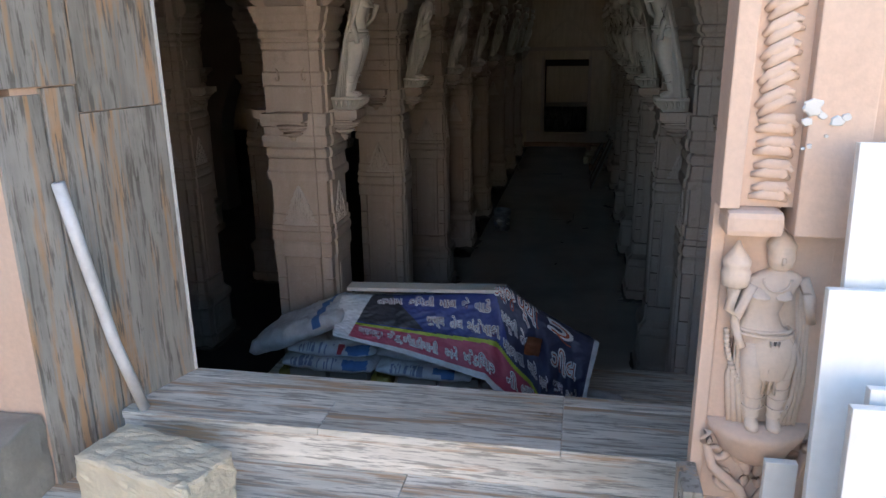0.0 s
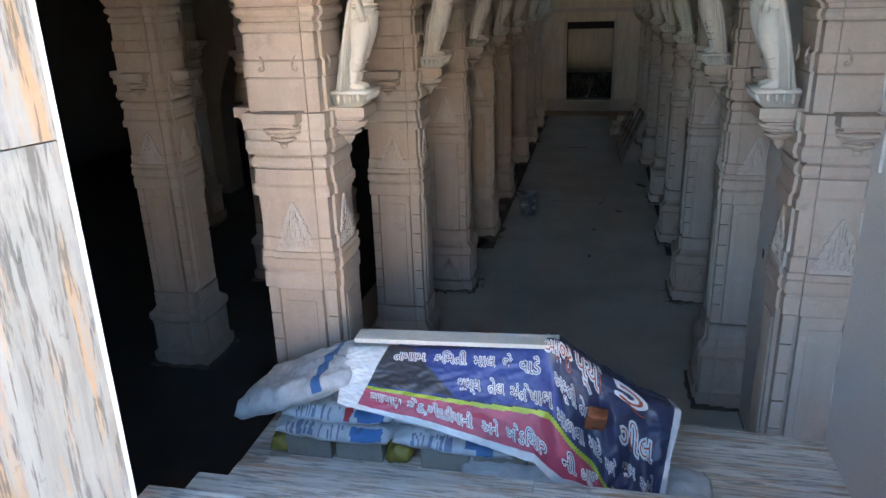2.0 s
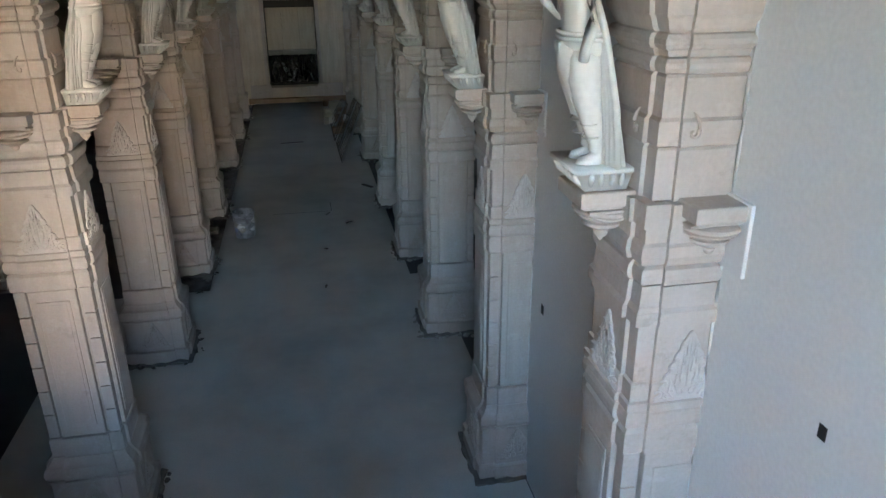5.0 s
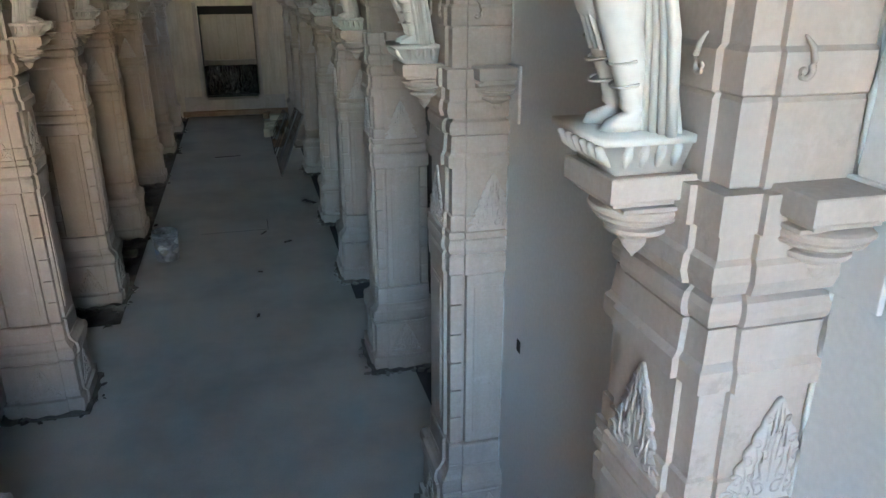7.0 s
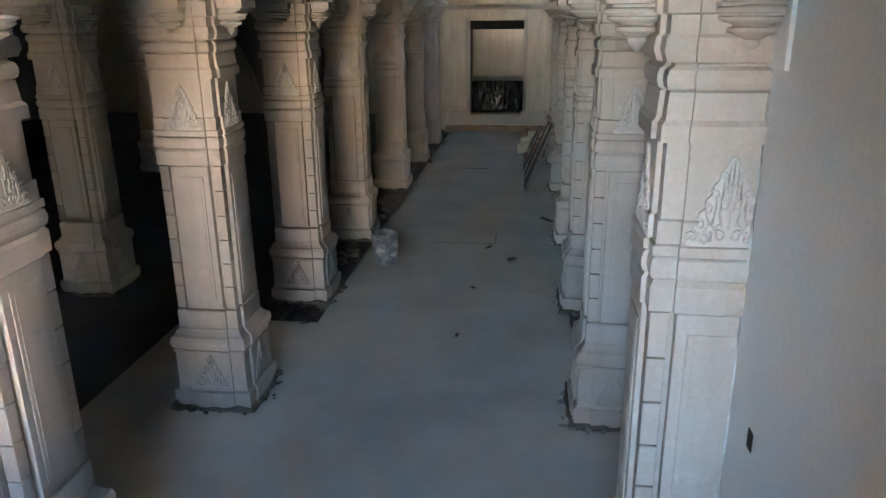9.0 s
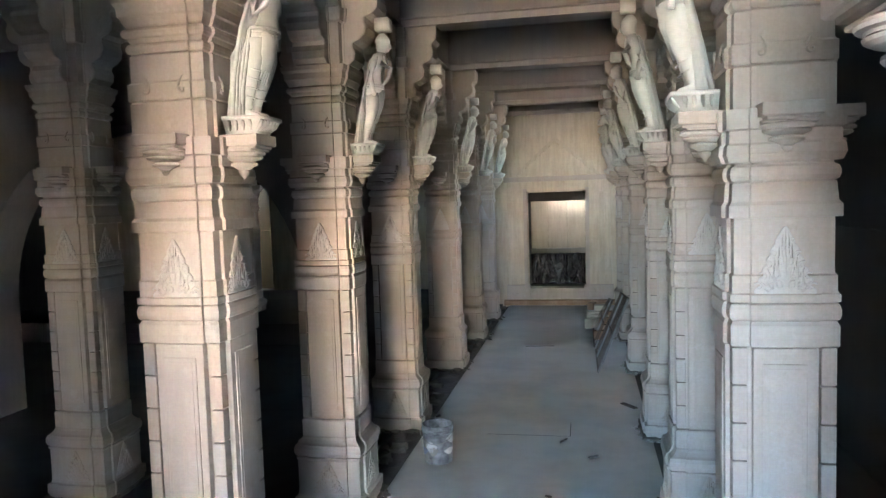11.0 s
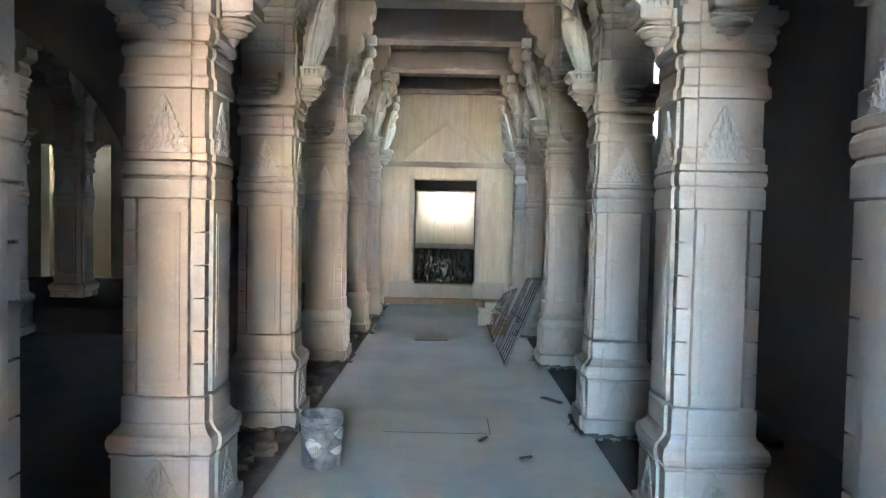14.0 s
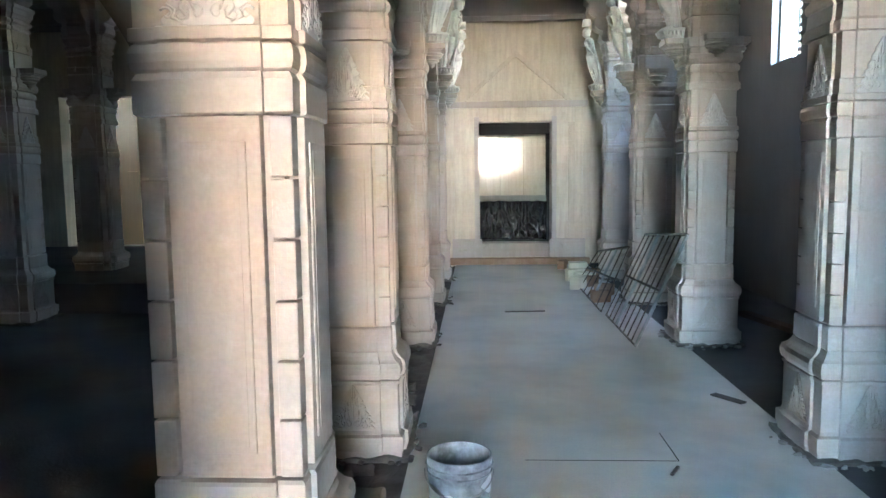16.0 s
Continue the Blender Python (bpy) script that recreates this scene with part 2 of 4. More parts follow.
def part(name, bm, material, parent=None, label="", smooth=False, at=None):
    me = bm if isinstance(bm, bpy.types.Mesh) else mesh_of(name, bm, material, smooth)
    ob = new(name, me)
    if parent:
        ob.parent = parent
    if at is not None:
        ob.matrix_basis = at
    if label:
        tagged(ob, label)
    return ob


def structure(name, bm, material, label, smooth=False):
    return tagged(part(name, bm, material, None, label, smooth), kind="structure", category=name.split("_")[0])


def thing(name, label, category, at=None, group=""):
    ob = tagged(new(name), label, category, group)
    if at is not None:
        ob.matrix_basis = at
    return ob


# ---- plan ----
COLUMN_Y = (5.19, 7.14, 9.24, 11.14, 13.08, 15.66, 17.70, 19.60)
ROW_R, ROW_L, ROW_FAR, ROW_LAST = 1.30, -1.385, -3.50, -5.65
WALL_R, WALL_SIDE, WALL_L = 1.37, 2.75, -10.5
FRONT_OUT, FRONT_IN, END = 1.96, 2.16, 21.36
LINTEL, STAIR_TOP, STAIR_END = 3.85, 4.5, 4.90
TOP, BEAM = 4.5, 4.0
SILL, LANDING, GROUND_Z = 1.80, 1.0, 1.64
SILL_OUT, SILL_IN, FRONT_LEFT = 2.66, 3.03, 2.41

# ---- setting ----
structure("floor", boxes((-1.09, 1.10, 10.45, END, -0.2, 0.0), (-2.3, 1.36, 6.3, 10.45, -0.2, 0.0)), FLOOR, "dusty grey cement floor of the pillared hall")
# Dark colour carries the aisles' shade; the right edge follows the columns' shadow.
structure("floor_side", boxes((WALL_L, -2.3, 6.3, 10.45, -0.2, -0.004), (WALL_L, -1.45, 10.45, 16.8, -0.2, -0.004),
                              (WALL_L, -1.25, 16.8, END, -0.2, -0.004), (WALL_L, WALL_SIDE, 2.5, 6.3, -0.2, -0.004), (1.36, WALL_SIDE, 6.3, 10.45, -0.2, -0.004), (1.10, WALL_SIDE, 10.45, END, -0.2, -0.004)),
          SIDE_FLOOR, "cement floor of the side aisle, its shade in the colour")
trench = bmesh.new()
bmesh.ops.create_grid(trench, x_segments=16, y_segments=160, size=0.5,
                      matrix=Matrix.Translation((-1.29, 15.8, -0.05)) @ Matrix.Diagonal((0.46, 11.0, 1, 1)))
rough_up(trench, 0.03, 9)
structure("floor_trench", trench, RUBBLE, "dark earth strip with rubble beside the floor slab")
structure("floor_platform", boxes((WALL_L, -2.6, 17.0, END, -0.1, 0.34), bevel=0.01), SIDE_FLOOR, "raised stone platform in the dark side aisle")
structure("wall_right", boxes((WALL_R, WALL_R + 0.3, FRONT_IN, 7.36, -0.2, STAIR_TOP), (WALL_R, WALL_SIDE, 7.36, 7.5, -0.2, TOP)),
          PLASTER, "grey-white plastered wall beside the stairs")
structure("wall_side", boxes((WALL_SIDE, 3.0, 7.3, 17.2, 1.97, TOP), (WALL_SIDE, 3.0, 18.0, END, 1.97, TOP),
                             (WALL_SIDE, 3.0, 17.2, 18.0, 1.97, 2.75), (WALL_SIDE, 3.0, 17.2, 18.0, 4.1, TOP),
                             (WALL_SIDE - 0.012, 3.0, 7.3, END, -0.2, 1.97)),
          DIMWALL, "plastered side wall with a dado line, darkened for shade")
structure("wall_left", boxes((WALL_L - 0.3, WALL_L, 2.7, END + 0.3, -0.2, STAIR_TOP)), DIMWALL, "plastered wall of the side aisle, darkened for shade")
structure("wall_front", boxes((WALL_L - 0.3, -1.42, FRONT_LEFT, 2.95, -0.2, STAIR_TOP), (-1.42, -1.285, FRONT_LEFT, 2.44, 1.2, LINTEL), (0.86, 3.0, FRONT_OUT, FRONT_IN - 0.002, -0.2, STAIR_TOP),
                              (-1.42, WALL_R, FRONT_LEFT, 2.95, LINTEL, STAIR_TOP), (0.80, 0.86, FRONT_OUT + 0.05, FRONT_IN - 0.002, 1.2, STAIR_TOP)),
          SAND_WARM, "peach sandstone entrance wall")
structure("wall_end", boxes((WALL_L, -7.85, END, END + 0.3, -0.2, TOP), (-6.50, -0.68, END, END + 0.3, -0.2, TOP), (0.52, 3.0, END, END + 0.3, -0.2, TOP),
                            (-7.85, -6.50, END, END + 0.3, 2.9, TOP), (-7.85, -6.50, END, END + 0.3, -0.2, 0.34),
                            (-0.68, 0.52, END, END + 0.3, 2.37, TOP), (-0.68, 0.52, END, END + 0.3, -0.2, 0.345)),
          POLISHED, "cream marble end wall with a doorway")
# Three unseen walls added to block skylight and bounce warm sun indoors.
structure("wall_outer", boxes((-5.2, -5.0, -6.5, FRONT_LEFT, GROUND_Z - 0.2, 5.0), (-12.0, -0.3, -9.3, -9.0, GROUND_Z - 0.2, 3.7)), DULL_BLOCKER, "unseen dull walls added to cut light from outside")
structure("wall_porch", boxes((-2.75, -2.45, -3.0, FRONT_LEFT - 0.002, GROUND_Z - 0.2, 6.0)), DULL_BLOCKER, "unseen tall wall added to block light from the left")
structure("wall_court", boxes((-0.3, 12.0, -9.3, -9.0, GROUND_Z - 0.2, 6.4)), WARM_BOUNCE, "unseen warm wall added to bounce sunlight into the hall")
structure("ceiling", boxes((WALL_L - 0.3, 3.0, FRONT_OUT, END + 1.3, TOP, TOP + 0.25)), CEIL, "stone ceiling slabs, darkened for shade")
for k, y in enumerate(COLUMN_Y):
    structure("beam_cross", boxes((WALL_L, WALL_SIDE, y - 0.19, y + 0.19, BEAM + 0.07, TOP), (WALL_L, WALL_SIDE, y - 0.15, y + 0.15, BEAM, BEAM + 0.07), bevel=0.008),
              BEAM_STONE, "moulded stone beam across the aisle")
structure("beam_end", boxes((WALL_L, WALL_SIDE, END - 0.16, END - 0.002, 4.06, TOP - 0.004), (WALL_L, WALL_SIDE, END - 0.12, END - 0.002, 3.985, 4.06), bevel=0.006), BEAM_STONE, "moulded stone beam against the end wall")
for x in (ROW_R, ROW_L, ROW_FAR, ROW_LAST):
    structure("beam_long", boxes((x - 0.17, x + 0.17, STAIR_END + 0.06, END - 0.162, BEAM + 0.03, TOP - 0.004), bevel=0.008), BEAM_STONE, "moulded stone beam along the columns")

# ground outside, one sheet round the building
g = bmesh.new()
R = 600.0
ring_in = [(WALL_L - 0.3, FRONT_LEFT), (3.0, FRONT_LEFT), (3.0, END + 1.5), (WALL_L - 0.3, END + 1.5)]
ring_out = [(-R, -R), (R, -R), (R, R), (-R, R)]
vi, vo = [g.verts.new((x, y, GROUND_Z)) for x, y in ring_in], [g.verts.new((x, y, GROUND_Z)) for x, y in ring_out]
for i in range(4):
    g.faces.new((vo[i], vo[(i + 1) % 4], vi[(i + 1) % 4], vi[i]))
structure("ground", g, GROUND, "dry sunlit ground outside the temple")

# ---- stairs: upper flight, landing, lower flight ----
stairs = tagged(new("stairs"), "banded marble stairs going down into the hall", "stairs", kind="structure")
flights = [(SILL_IN + 0.29 * i, SILL_IN + 0.29 * (i + 1), SILL - 0.16 * (i + 1), -1.28) for i in range(4)]
flights += [(4.19, 4.98, LANDING, -1.52)]
flights += [(4.98 + 0.27 * i, 4.98 + 0.27 * (i + 1), LANDING - 0.1667 * (i + 1), -1.12) for i in range(5)]
for y0, y1, z, x0 in flights:
    cuts = [x0, x0 + (1.55 if z > 1.3 else 1.25), WALL_R]
    for a, b in zip(cuts, cuts[1:]):
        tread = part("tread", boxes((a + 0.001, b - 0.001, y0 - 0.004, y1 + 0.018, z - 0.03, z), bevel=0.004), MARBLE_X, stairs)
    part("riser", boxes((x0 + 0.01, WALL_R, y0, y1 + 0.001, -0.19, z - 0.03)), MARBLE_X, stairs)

# ---- entrance ----
threshold = tagged(new("threshold"), "banded marble door sill with a front riser", "threshold", kind="structure")
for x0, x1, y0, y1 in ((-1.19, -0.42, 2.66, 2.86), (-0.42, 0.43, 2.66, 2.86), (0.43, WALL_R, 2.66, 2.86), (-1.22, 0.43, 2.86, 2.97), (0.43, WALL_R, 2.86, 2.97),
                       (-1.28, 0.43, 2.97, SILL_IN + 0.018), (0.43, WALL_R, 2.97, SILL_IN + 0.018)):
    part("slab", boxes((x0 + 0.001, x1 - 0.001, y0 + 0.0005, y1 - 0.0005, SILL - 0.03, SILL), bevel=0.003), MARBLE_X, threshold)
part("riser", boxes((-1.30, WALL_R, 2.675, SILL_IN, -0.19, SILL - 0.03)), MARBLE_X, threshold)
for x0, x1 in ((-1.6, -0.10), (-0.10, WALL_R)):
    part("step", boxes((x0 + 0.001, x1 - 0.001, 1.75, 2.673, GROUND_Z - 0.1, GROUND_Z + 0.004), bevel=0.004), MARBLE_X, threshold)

JAMB_SLABS = ((-0.335, 0.02, 0.9, 2.893, 0.0), (-0.46, -0.34, 0.9, 2.985, 0.004), (-0.63, -0.465, 0.9, 2.968, 0.0), (-0.325, 0.02, 2.896, LINTEL, 0.0), (-0.63, -0.33, 2.99, LINTEL, 0.002))
jamb = tagged(new("door_jamb"), "doorway cheek clad in upright banded marble slabs", "door jamb", kind="structure")
jm = Matrix.Translation((-1.10, 3.01, 0)) @ Matrix.Rotation(radians(-16.1), 4, "Z")
part("backing", boxes((-0.30, -0.02, -0.55, 0.018, 0.8, LINTEL)), SAND_WARM, jamb, at=jm)
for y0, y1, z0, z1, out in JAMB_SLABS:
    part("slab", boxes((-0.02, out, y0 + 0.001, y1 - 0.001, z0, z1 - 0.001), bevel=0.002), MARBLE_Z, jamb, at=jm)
part("edge_trim", boxes((-0.05, 0.003, 0.021, 0.033, 0.9, LINTEL)), SLAB, jamb, "white marble edge strip", at=jm)

# ---- columns ----
def plan(h, c, w, z):
    """Stepped square outline: face at h, corner at c, face half-width w."""
    q = [(w, -h), (w, -c), (c, -c), (c, -w), (h, -w)]
    pts = []
    for k in range(4):
        s, t = (1, 0, -1, 0)[k], (0, 1, 0, -1)[k]
        pts += [(x * s - y * t, x * t + y * s, z) for x, y in q]
    return pts


def moulded(rows, w=0.13):
    """Stacks stepped outlines: rows of (z, outward offset)."""
    return loft(bmesh.new(), [plan(0.215 + d, 0.199 + d, w + 0.4 * d, z) for z, d in rows])


def roll(z0, z1, d, out):
    """A rounded ring between two heights."""
    n = 5
    return [(z0 + (z1 - z0) * (0.5 - 0.5 * math.cos(math.pi * i / n)), d + out * math.sin(math.pi * i / n)) for i in range(n + 1)]


def spiral(cx, cz, r0, r1, a0, a1, y, n=12):
    return [(cx + (r0 + (r1 - r0) * i / n) * math.cos(a0 + (a1 - a0) * i / n), y, cz + (r0 + (r1 - r0) * i / n) * math.sin(a0 + (a1 - a0) * i / n)) for i in range(n + 1)]


def leaf_relief(w, h):
    """A flame-shaped panel of curling leaves, standing on z = 0 and facing -y."""
    bm = bmesh.new()
    n = 60
    side = []
    for i in range(n + 1):
        t = i / n
        side.append((w * (1 - t) ** 0.80 * (0.84 + 0.16 * abs(math.sin(math.pi * 6.5 * t + 0.5))) + 0.002, t * h))
    outline = side + [(-x, z) for x, z in side[-2::-1]]
    loft(bm, [[(x, 0.004, z) for x, z in outline], [(x, -0.004, z) for x, z in outline], [(x * 0.96, -0.0055, z * 0.985 + 0.002) for x, z in outline]])
    for s in (-1, 1):
        for cx, cz, r, a in ((0.84, 0.08, 0.020, 0.6), (0.55, 0.09, 0.024, 2.2), (0.22, 0.10, 0.022, 1.2), (0.70, 0.23, 0.020, 0.9), (0.38, 0.27, 0.026, 2.4), (0.54, 0.40, 0.019, 1.2),
                             (0.18, 0.44, 0.019, 1.0), (0.38, 0.56, 0.016, 0.7), (0.13, 0.66, 0.013, 2.0), (0.20, 0.77, 0.010, 1.0)):
            a0, a1 = (a, a + 5.6) if s > 0 else (math.pi - a, math.pi - a - 5.6)
            tube(bm, spiral(s * cx * w, cz * h + 0.006, r, 0.003, a0, a1, -0.0055, 10), [0.0042 - 0.0002 * i for i in range(11)], 5)
        for u, z0, z1 in ((0.92, 0.02, 0.20), (0.70, 0.05, 0.40), (0.48, 0.12, 0.58), (0.30, 0.22, 0.74), (0.14, 0.40, 0.90)):
            tube(bm, [(s * u * w * 0.55, -0.005, z0 * h + 0.004), (s * u * w * 0.80, -0.007, (0.7 * z0 + 0.3 * z1) * h), (s * u * w * 0.72, -0.007, (0.3 * z0 + 0.7 * z1) * h), (s * u * w * 0.92 * (1.1 - z1 * 0.5), -0.005, z1 * h)],
                 [0.003, 0.005, 0.004, 0.0015], 5)
    tube(bm, [(0, -0.004, h * 0.2), (0, -0.006, h * 0.5), (0, -0.005, h * 0.8), (0, -0.003, h * 1.0)], [0.003, 0.005, 0.004, 0.002], 6)
    return bm


OUT = Matrix.Translation((0, -0.01, 0))
RAISED = Matrix.Translation((0, -0.01, 0.030))
FACES = [Matrix.Rotation(radians(a), 4, "Z") for a in (0, 90, 180, 270)]
LEAF = mesh_of("leaf_relief", leaf_relief(0.122, 0.275), CARVED, True)
LEAF_LOW = mesh_of("leaf_relief_low", leaf_relief(0.12, 0.25), SAND, True)
pan = bmesh.new()
box(pan, -0.122, 0.122, -0.205, -0.17, 0.725, 1.677, 0.004)
box(pan, -0.085, 0.085, -0.211, -0.204, 0.79, 1.612, 0.004)
box(pan, -0.065, 0.065, -0.2125, -0.2105, 0.81, 1.592, 0.001)
PANEL = mesh_of("face_panel", pan, SAND)
BLOCKS = mesh_of("corner_block", boxes((-0.03, 0.03, -0.03, 0.03, 0.0, 0.154), bevel=0.004), SAND)
PENDANT = mesh_of("pendant", lathe(bmesh.new(), [(0.079, 2.556), (0.094, 2.552), (0.104, 2.547), (0.106, 2.541), (0.103, 2.535), (0.092, 2.532), (0.089, 2.527), (0.094, 2.523), (0.091, 2.517), (0.079, 2.511), (0.061, 2.507), (0.052, 2.502),
                                                 (0.056, 2.498), (0.067, 2.495), (0.068, 2.488), (0.063, 2.482), (0.050, 2.478), (0.041, 2.473), (0.031, 2.467), (0.025, 2.464), (0.028, 2.458), (0.025, 2.448), (0.016, 2.435), (0.008, 2.427), (0.002, 2.418)], 0, -0.262, 28), SAND)


def bracket_slab(reach):
    """A square-edged shelf with a stepped lip under it and a dentil at each side."""
    bm = bmesh.new()
    loft(bm, [[(-x, -0.19, z), (-x, -reach + c, z), (x, -reach + c, z), (x, -0.19, z)] for z, c, x in ((2.575, 0.004, 0.107), (2.580, 0.0, 0.111), (2.624, 0.0, 0.111), (2.628, 0.003, 0.108))])
    box(bm, -0.092, 0.092, -reach + 0.016, -0.2, 2.562, 2.574, 0.003)
    box(bm, -0.105, 0.105, -reach + 0.034, -0.2, 2.551, 2.561, 0.003)
    return bm


SHELF = mesh_of("bracket_shelf", bracket_slab(0.385), SAND)
SHELF_SHORT = mesh_of("bracket_shelf_short", bracket_slab(0.318), SAND)


def corbel_profile():
    """Scrolled bracket under the beam, out along -y."""
    pts = [(0.19, 3.30), (0.24, 3.31), (0.275, 3.34), (0.285, 3.39), (0.265, 3.43), (0.27, 3.46), (0.32, 3.48), (0.36, 3.52), (0.372, 3.57), (0.36, 3.61),
           (0.365, 3.64), (0.42, 3.66), (0.455, 3.70), (0.465, 3.76), (0.45, 3.80), (0.455, 3.83), (0.49, 3.86), (0.50, 3.92), (0.50, 3.995), (0.19, 3.995)]
    bm = bmesh.new()
    loft(bm, [[(x, -a, z) for a, z in pts] for x in (-0.125, -0.118, 0.118, 0.125)])
    for v in bm.verts:
        if abs(v.co.x) > 0.12 and v.co.z < 3.99:
            v.co.y += 0.012
    return bm


foot = boxes((-0.295, 0.295, -0.295, 0.295, -0.002, 0.03))
bmesh.ops.subdivide_edges(foot, edges=foot.edges, cuts=14, use_grid_fill=True)
for v in foot.verts:
    k = 1.0 + 0.10 * noise.noise(v.co * 9) + 0.05 * noise.noise(v.co * 31)
    v.co = Vector((v.co.x * k, v.co.y * k, v.co.z * (0.75 + 0.9 * noise.noise(v.co * 14))))
FOOTING = mesh_of("footing", foot, RUBBLE_STONE)
CORBEL = mesh_of("corbel", corbel_profile(), SAND)


SCROLLS = {}
for sx in (-1, 1):
    bm = bmesh.new()
    tube(bm, [(sx * 0.012, 0, 0.075), (sx * -0.004, -0.004, 0.055), (sx * -0.010, -0.006, 0.03)] + [(sx * p[0], p[1], p[2]) for p in spiral(0.008, 0.012, 0.018, 0.004, 2.6, 8.0, -0.006, 9)], [0.002, 0.006, 0.007] + [0.007 - 0.0004 * i for i in range(10)], 6)
    SCROLLS[sx] = mesh_of("scroll", bm, SAND, True)


def build_column(name, label):
    col = thing(name, label, "column", group="columns of the hall")
    part("footing", FOOTING, None, col, "dark broken mortar footing")
    part("plinth", moulded([(0, 0.055), (0.05, 0.058), (0.055, 0.066), (0.13, 0.066), (0.14, 0.045), (0.16, 0.04), (0.41, 0.04), (0.42, 0.048), (0.432, 0.048)] + roll(0.436, 0.535, 0.036, 0.024) + [(0.54, 0.03), (0.56, 0.014), (0.58, 0.006)]), SAND, col)
    part("shaft_foot", moulded([(0.58, 0.0), (0.585, 0.006), (0.70, 0.006), (0.71, 0.0)]), SAND, col)
    part("shaft_core", moulded([(0.71, -0.03), (1.69, -0.03)]), SAND, col)
    part("band", moulded([(1.68, 0.004), (1.685, 0.009), (1.768, 0.009), (1.787, -0.002)]), SAND, col)
    part("ring", moulded(roll(1.787, 1.860, 0.0, 0.014)), SAND, col)
    part("die", moulded([(1.862, 0.002), (1.866, 0.011), (1.896, 0.011), (1.901, 0.001), (1.972, 0.001), (1.978, -0.008), (2.206, -0.008), (2.209, 0.015), (2.258, 0.015), (2.274, 0.003), (2.35, -0.003)]), SAND, col)
    part("neck_ring", moulded([(2.35, -0.012)] + roll(2.354, 2.418, -0.006, 0.016) + [(2.422, -0.012), (2.43, -0.012), (2.434, 0.006)]), SAND, col)
    part("capital", moulded([(2.434, 0.014), (2.465, 0.026), (2.50, 0.022), (2.51, 0.012), (2.56, 0.012), (2.565, 0.026), (2.645, 0.026)]), SAND, col)
    part("upper_block", moulded([(2.645, -0.012), (2.65, -0.006), (2.81, -0.006), (2.82, -0.014)]), SAND, col)
    part("upper_die", moulded([(2.82, -0.008), (2.825, 0.0), (2.90, 0.0), (2.91, -0.012), (3.03, -0.012), (3.04, -0.02)]), SAND, col)
    part("upper_rings", moulded(roll(3.04, 3.09, -0.018, 0.018) + [(3.10, -0.012)] + roll(3.11, 3.16, -0.008, 0.02) + [(3.17, 0.0), (3.20, 0.012), (3.21, 0.02), (3.25, 0.024), (3.27, 0.036), (3.30, 0.04)]), SAND, col)
    part("impost", moulded([(3.30, 0.0), (3.60, 0.0), (3.61, 0.02), (3.70, 0.03), (3.71, 0.01), (3.99, 0.01)]), SAND, col)
    for k, f in enumerate(FACES):
        part("face_panel", PANEL, None, col, at=f @ OUT)
        shelf = part("bracket_shelf", SHELF if k == 1 else SHELF_SHORT, None, col, at=f @ RAISED)
        part("pendant", PENDANT, None, shelf, at=Matrix.Translation((0, 0.0 if k == 1 else 0.05, 0)))
        part("corbel", CORBEL, None, col, at=f @ OUT)
        part("leaf_relief", LEAF, None, col, "chalk-white carved leaf relief", at=f @ Matrix.Translation((0, -0.2125, 1.899)))
        for sx in (-1, 1):
            part("scroll", SCROLLS[sx], None, col, at=f @ Matrix.Translation((sx * 0.085, -0.2155, 2.855)))
        part("plinth_leaf", LEAF_LOW, None, col, at=f @ Matrix.Translation((0, -0.255, 0.165)))
    for sx in (-1, 1):
        for sy in (-1, 1):
            for i in range(6):
                part("corner_block", BLOCKS, None, col, at=Matrix.Translation((sx * 0.170, sy * 0.170, 0.719 + 0.1605 * i)))
    return col


first = build_column("column", "pink sandstone column with mouldings and carved panels")
first.matrix_basis = pose(ROW_L, COLUMN_Y[0], 0)
for k, y in enumerate(COLUMN_Y[1:]):
    copy_thing(first, pose(ROW_L, y - (0.02 if k == 1 else 0.0), 0))
for y in COLUMN_Y:
    copy_thing(first, pose(ROW_R, y, 0, 0, 0, 180))
for y in COLUMN_Y[1:4] + COLUMN_Y[6:]:
    tagged(copy_thing(first, pose(ROW_FAR, y, 0)), "sandstone column in the dark side aisle")
for y in (7.14, 11.14, 16.6, 18.35):
    tagged(copy_thing(first, pose(ROW_LAST, y, 0)), "sandstone column far in the dark side aisle")

# round arch across the dark side aisle
arch = bmesh.new()
spans = [(-4.124 + 1.888 * math.cos(a), 1.294 + 1.888 * math.sin(a)) for a in np.linspace(0, math.pi, 41)]
outline = [(-2.236, 0.0)] + spans + [(-6.012, 0.0)]
for (xa, za), (xb, zb) in zip(outline, outline[1:]):
    loft(arch, [[(xa, y, za), (xb, y, zb), (xb, y, BEAM + 0.02), (xa, y, BEAM + 0.02)] for y in (12.75, 13.25)] if abs(xa - xb) > 1e-6 else [[(xa, y, za), (xa + 0.001, y, za), (xa + 0.001, y, zb), (xa, y, zb)] for y in (12.75, 13.25)])
bmesh.ops.remove_doubles(arch, verts=arch.verts, dist=1e-4)
box(arch, -2.24, -1.62, 12.752, 13.248, 0.0, BEAM + 0.02)
box(arch, -7.2, -6.01, 12.752, 13.248, 0.0, BEAM + 0.02)
structure("wall_arch", arch, CEIL, "stone wall with a round arch across the side aisle, darkened for shade")

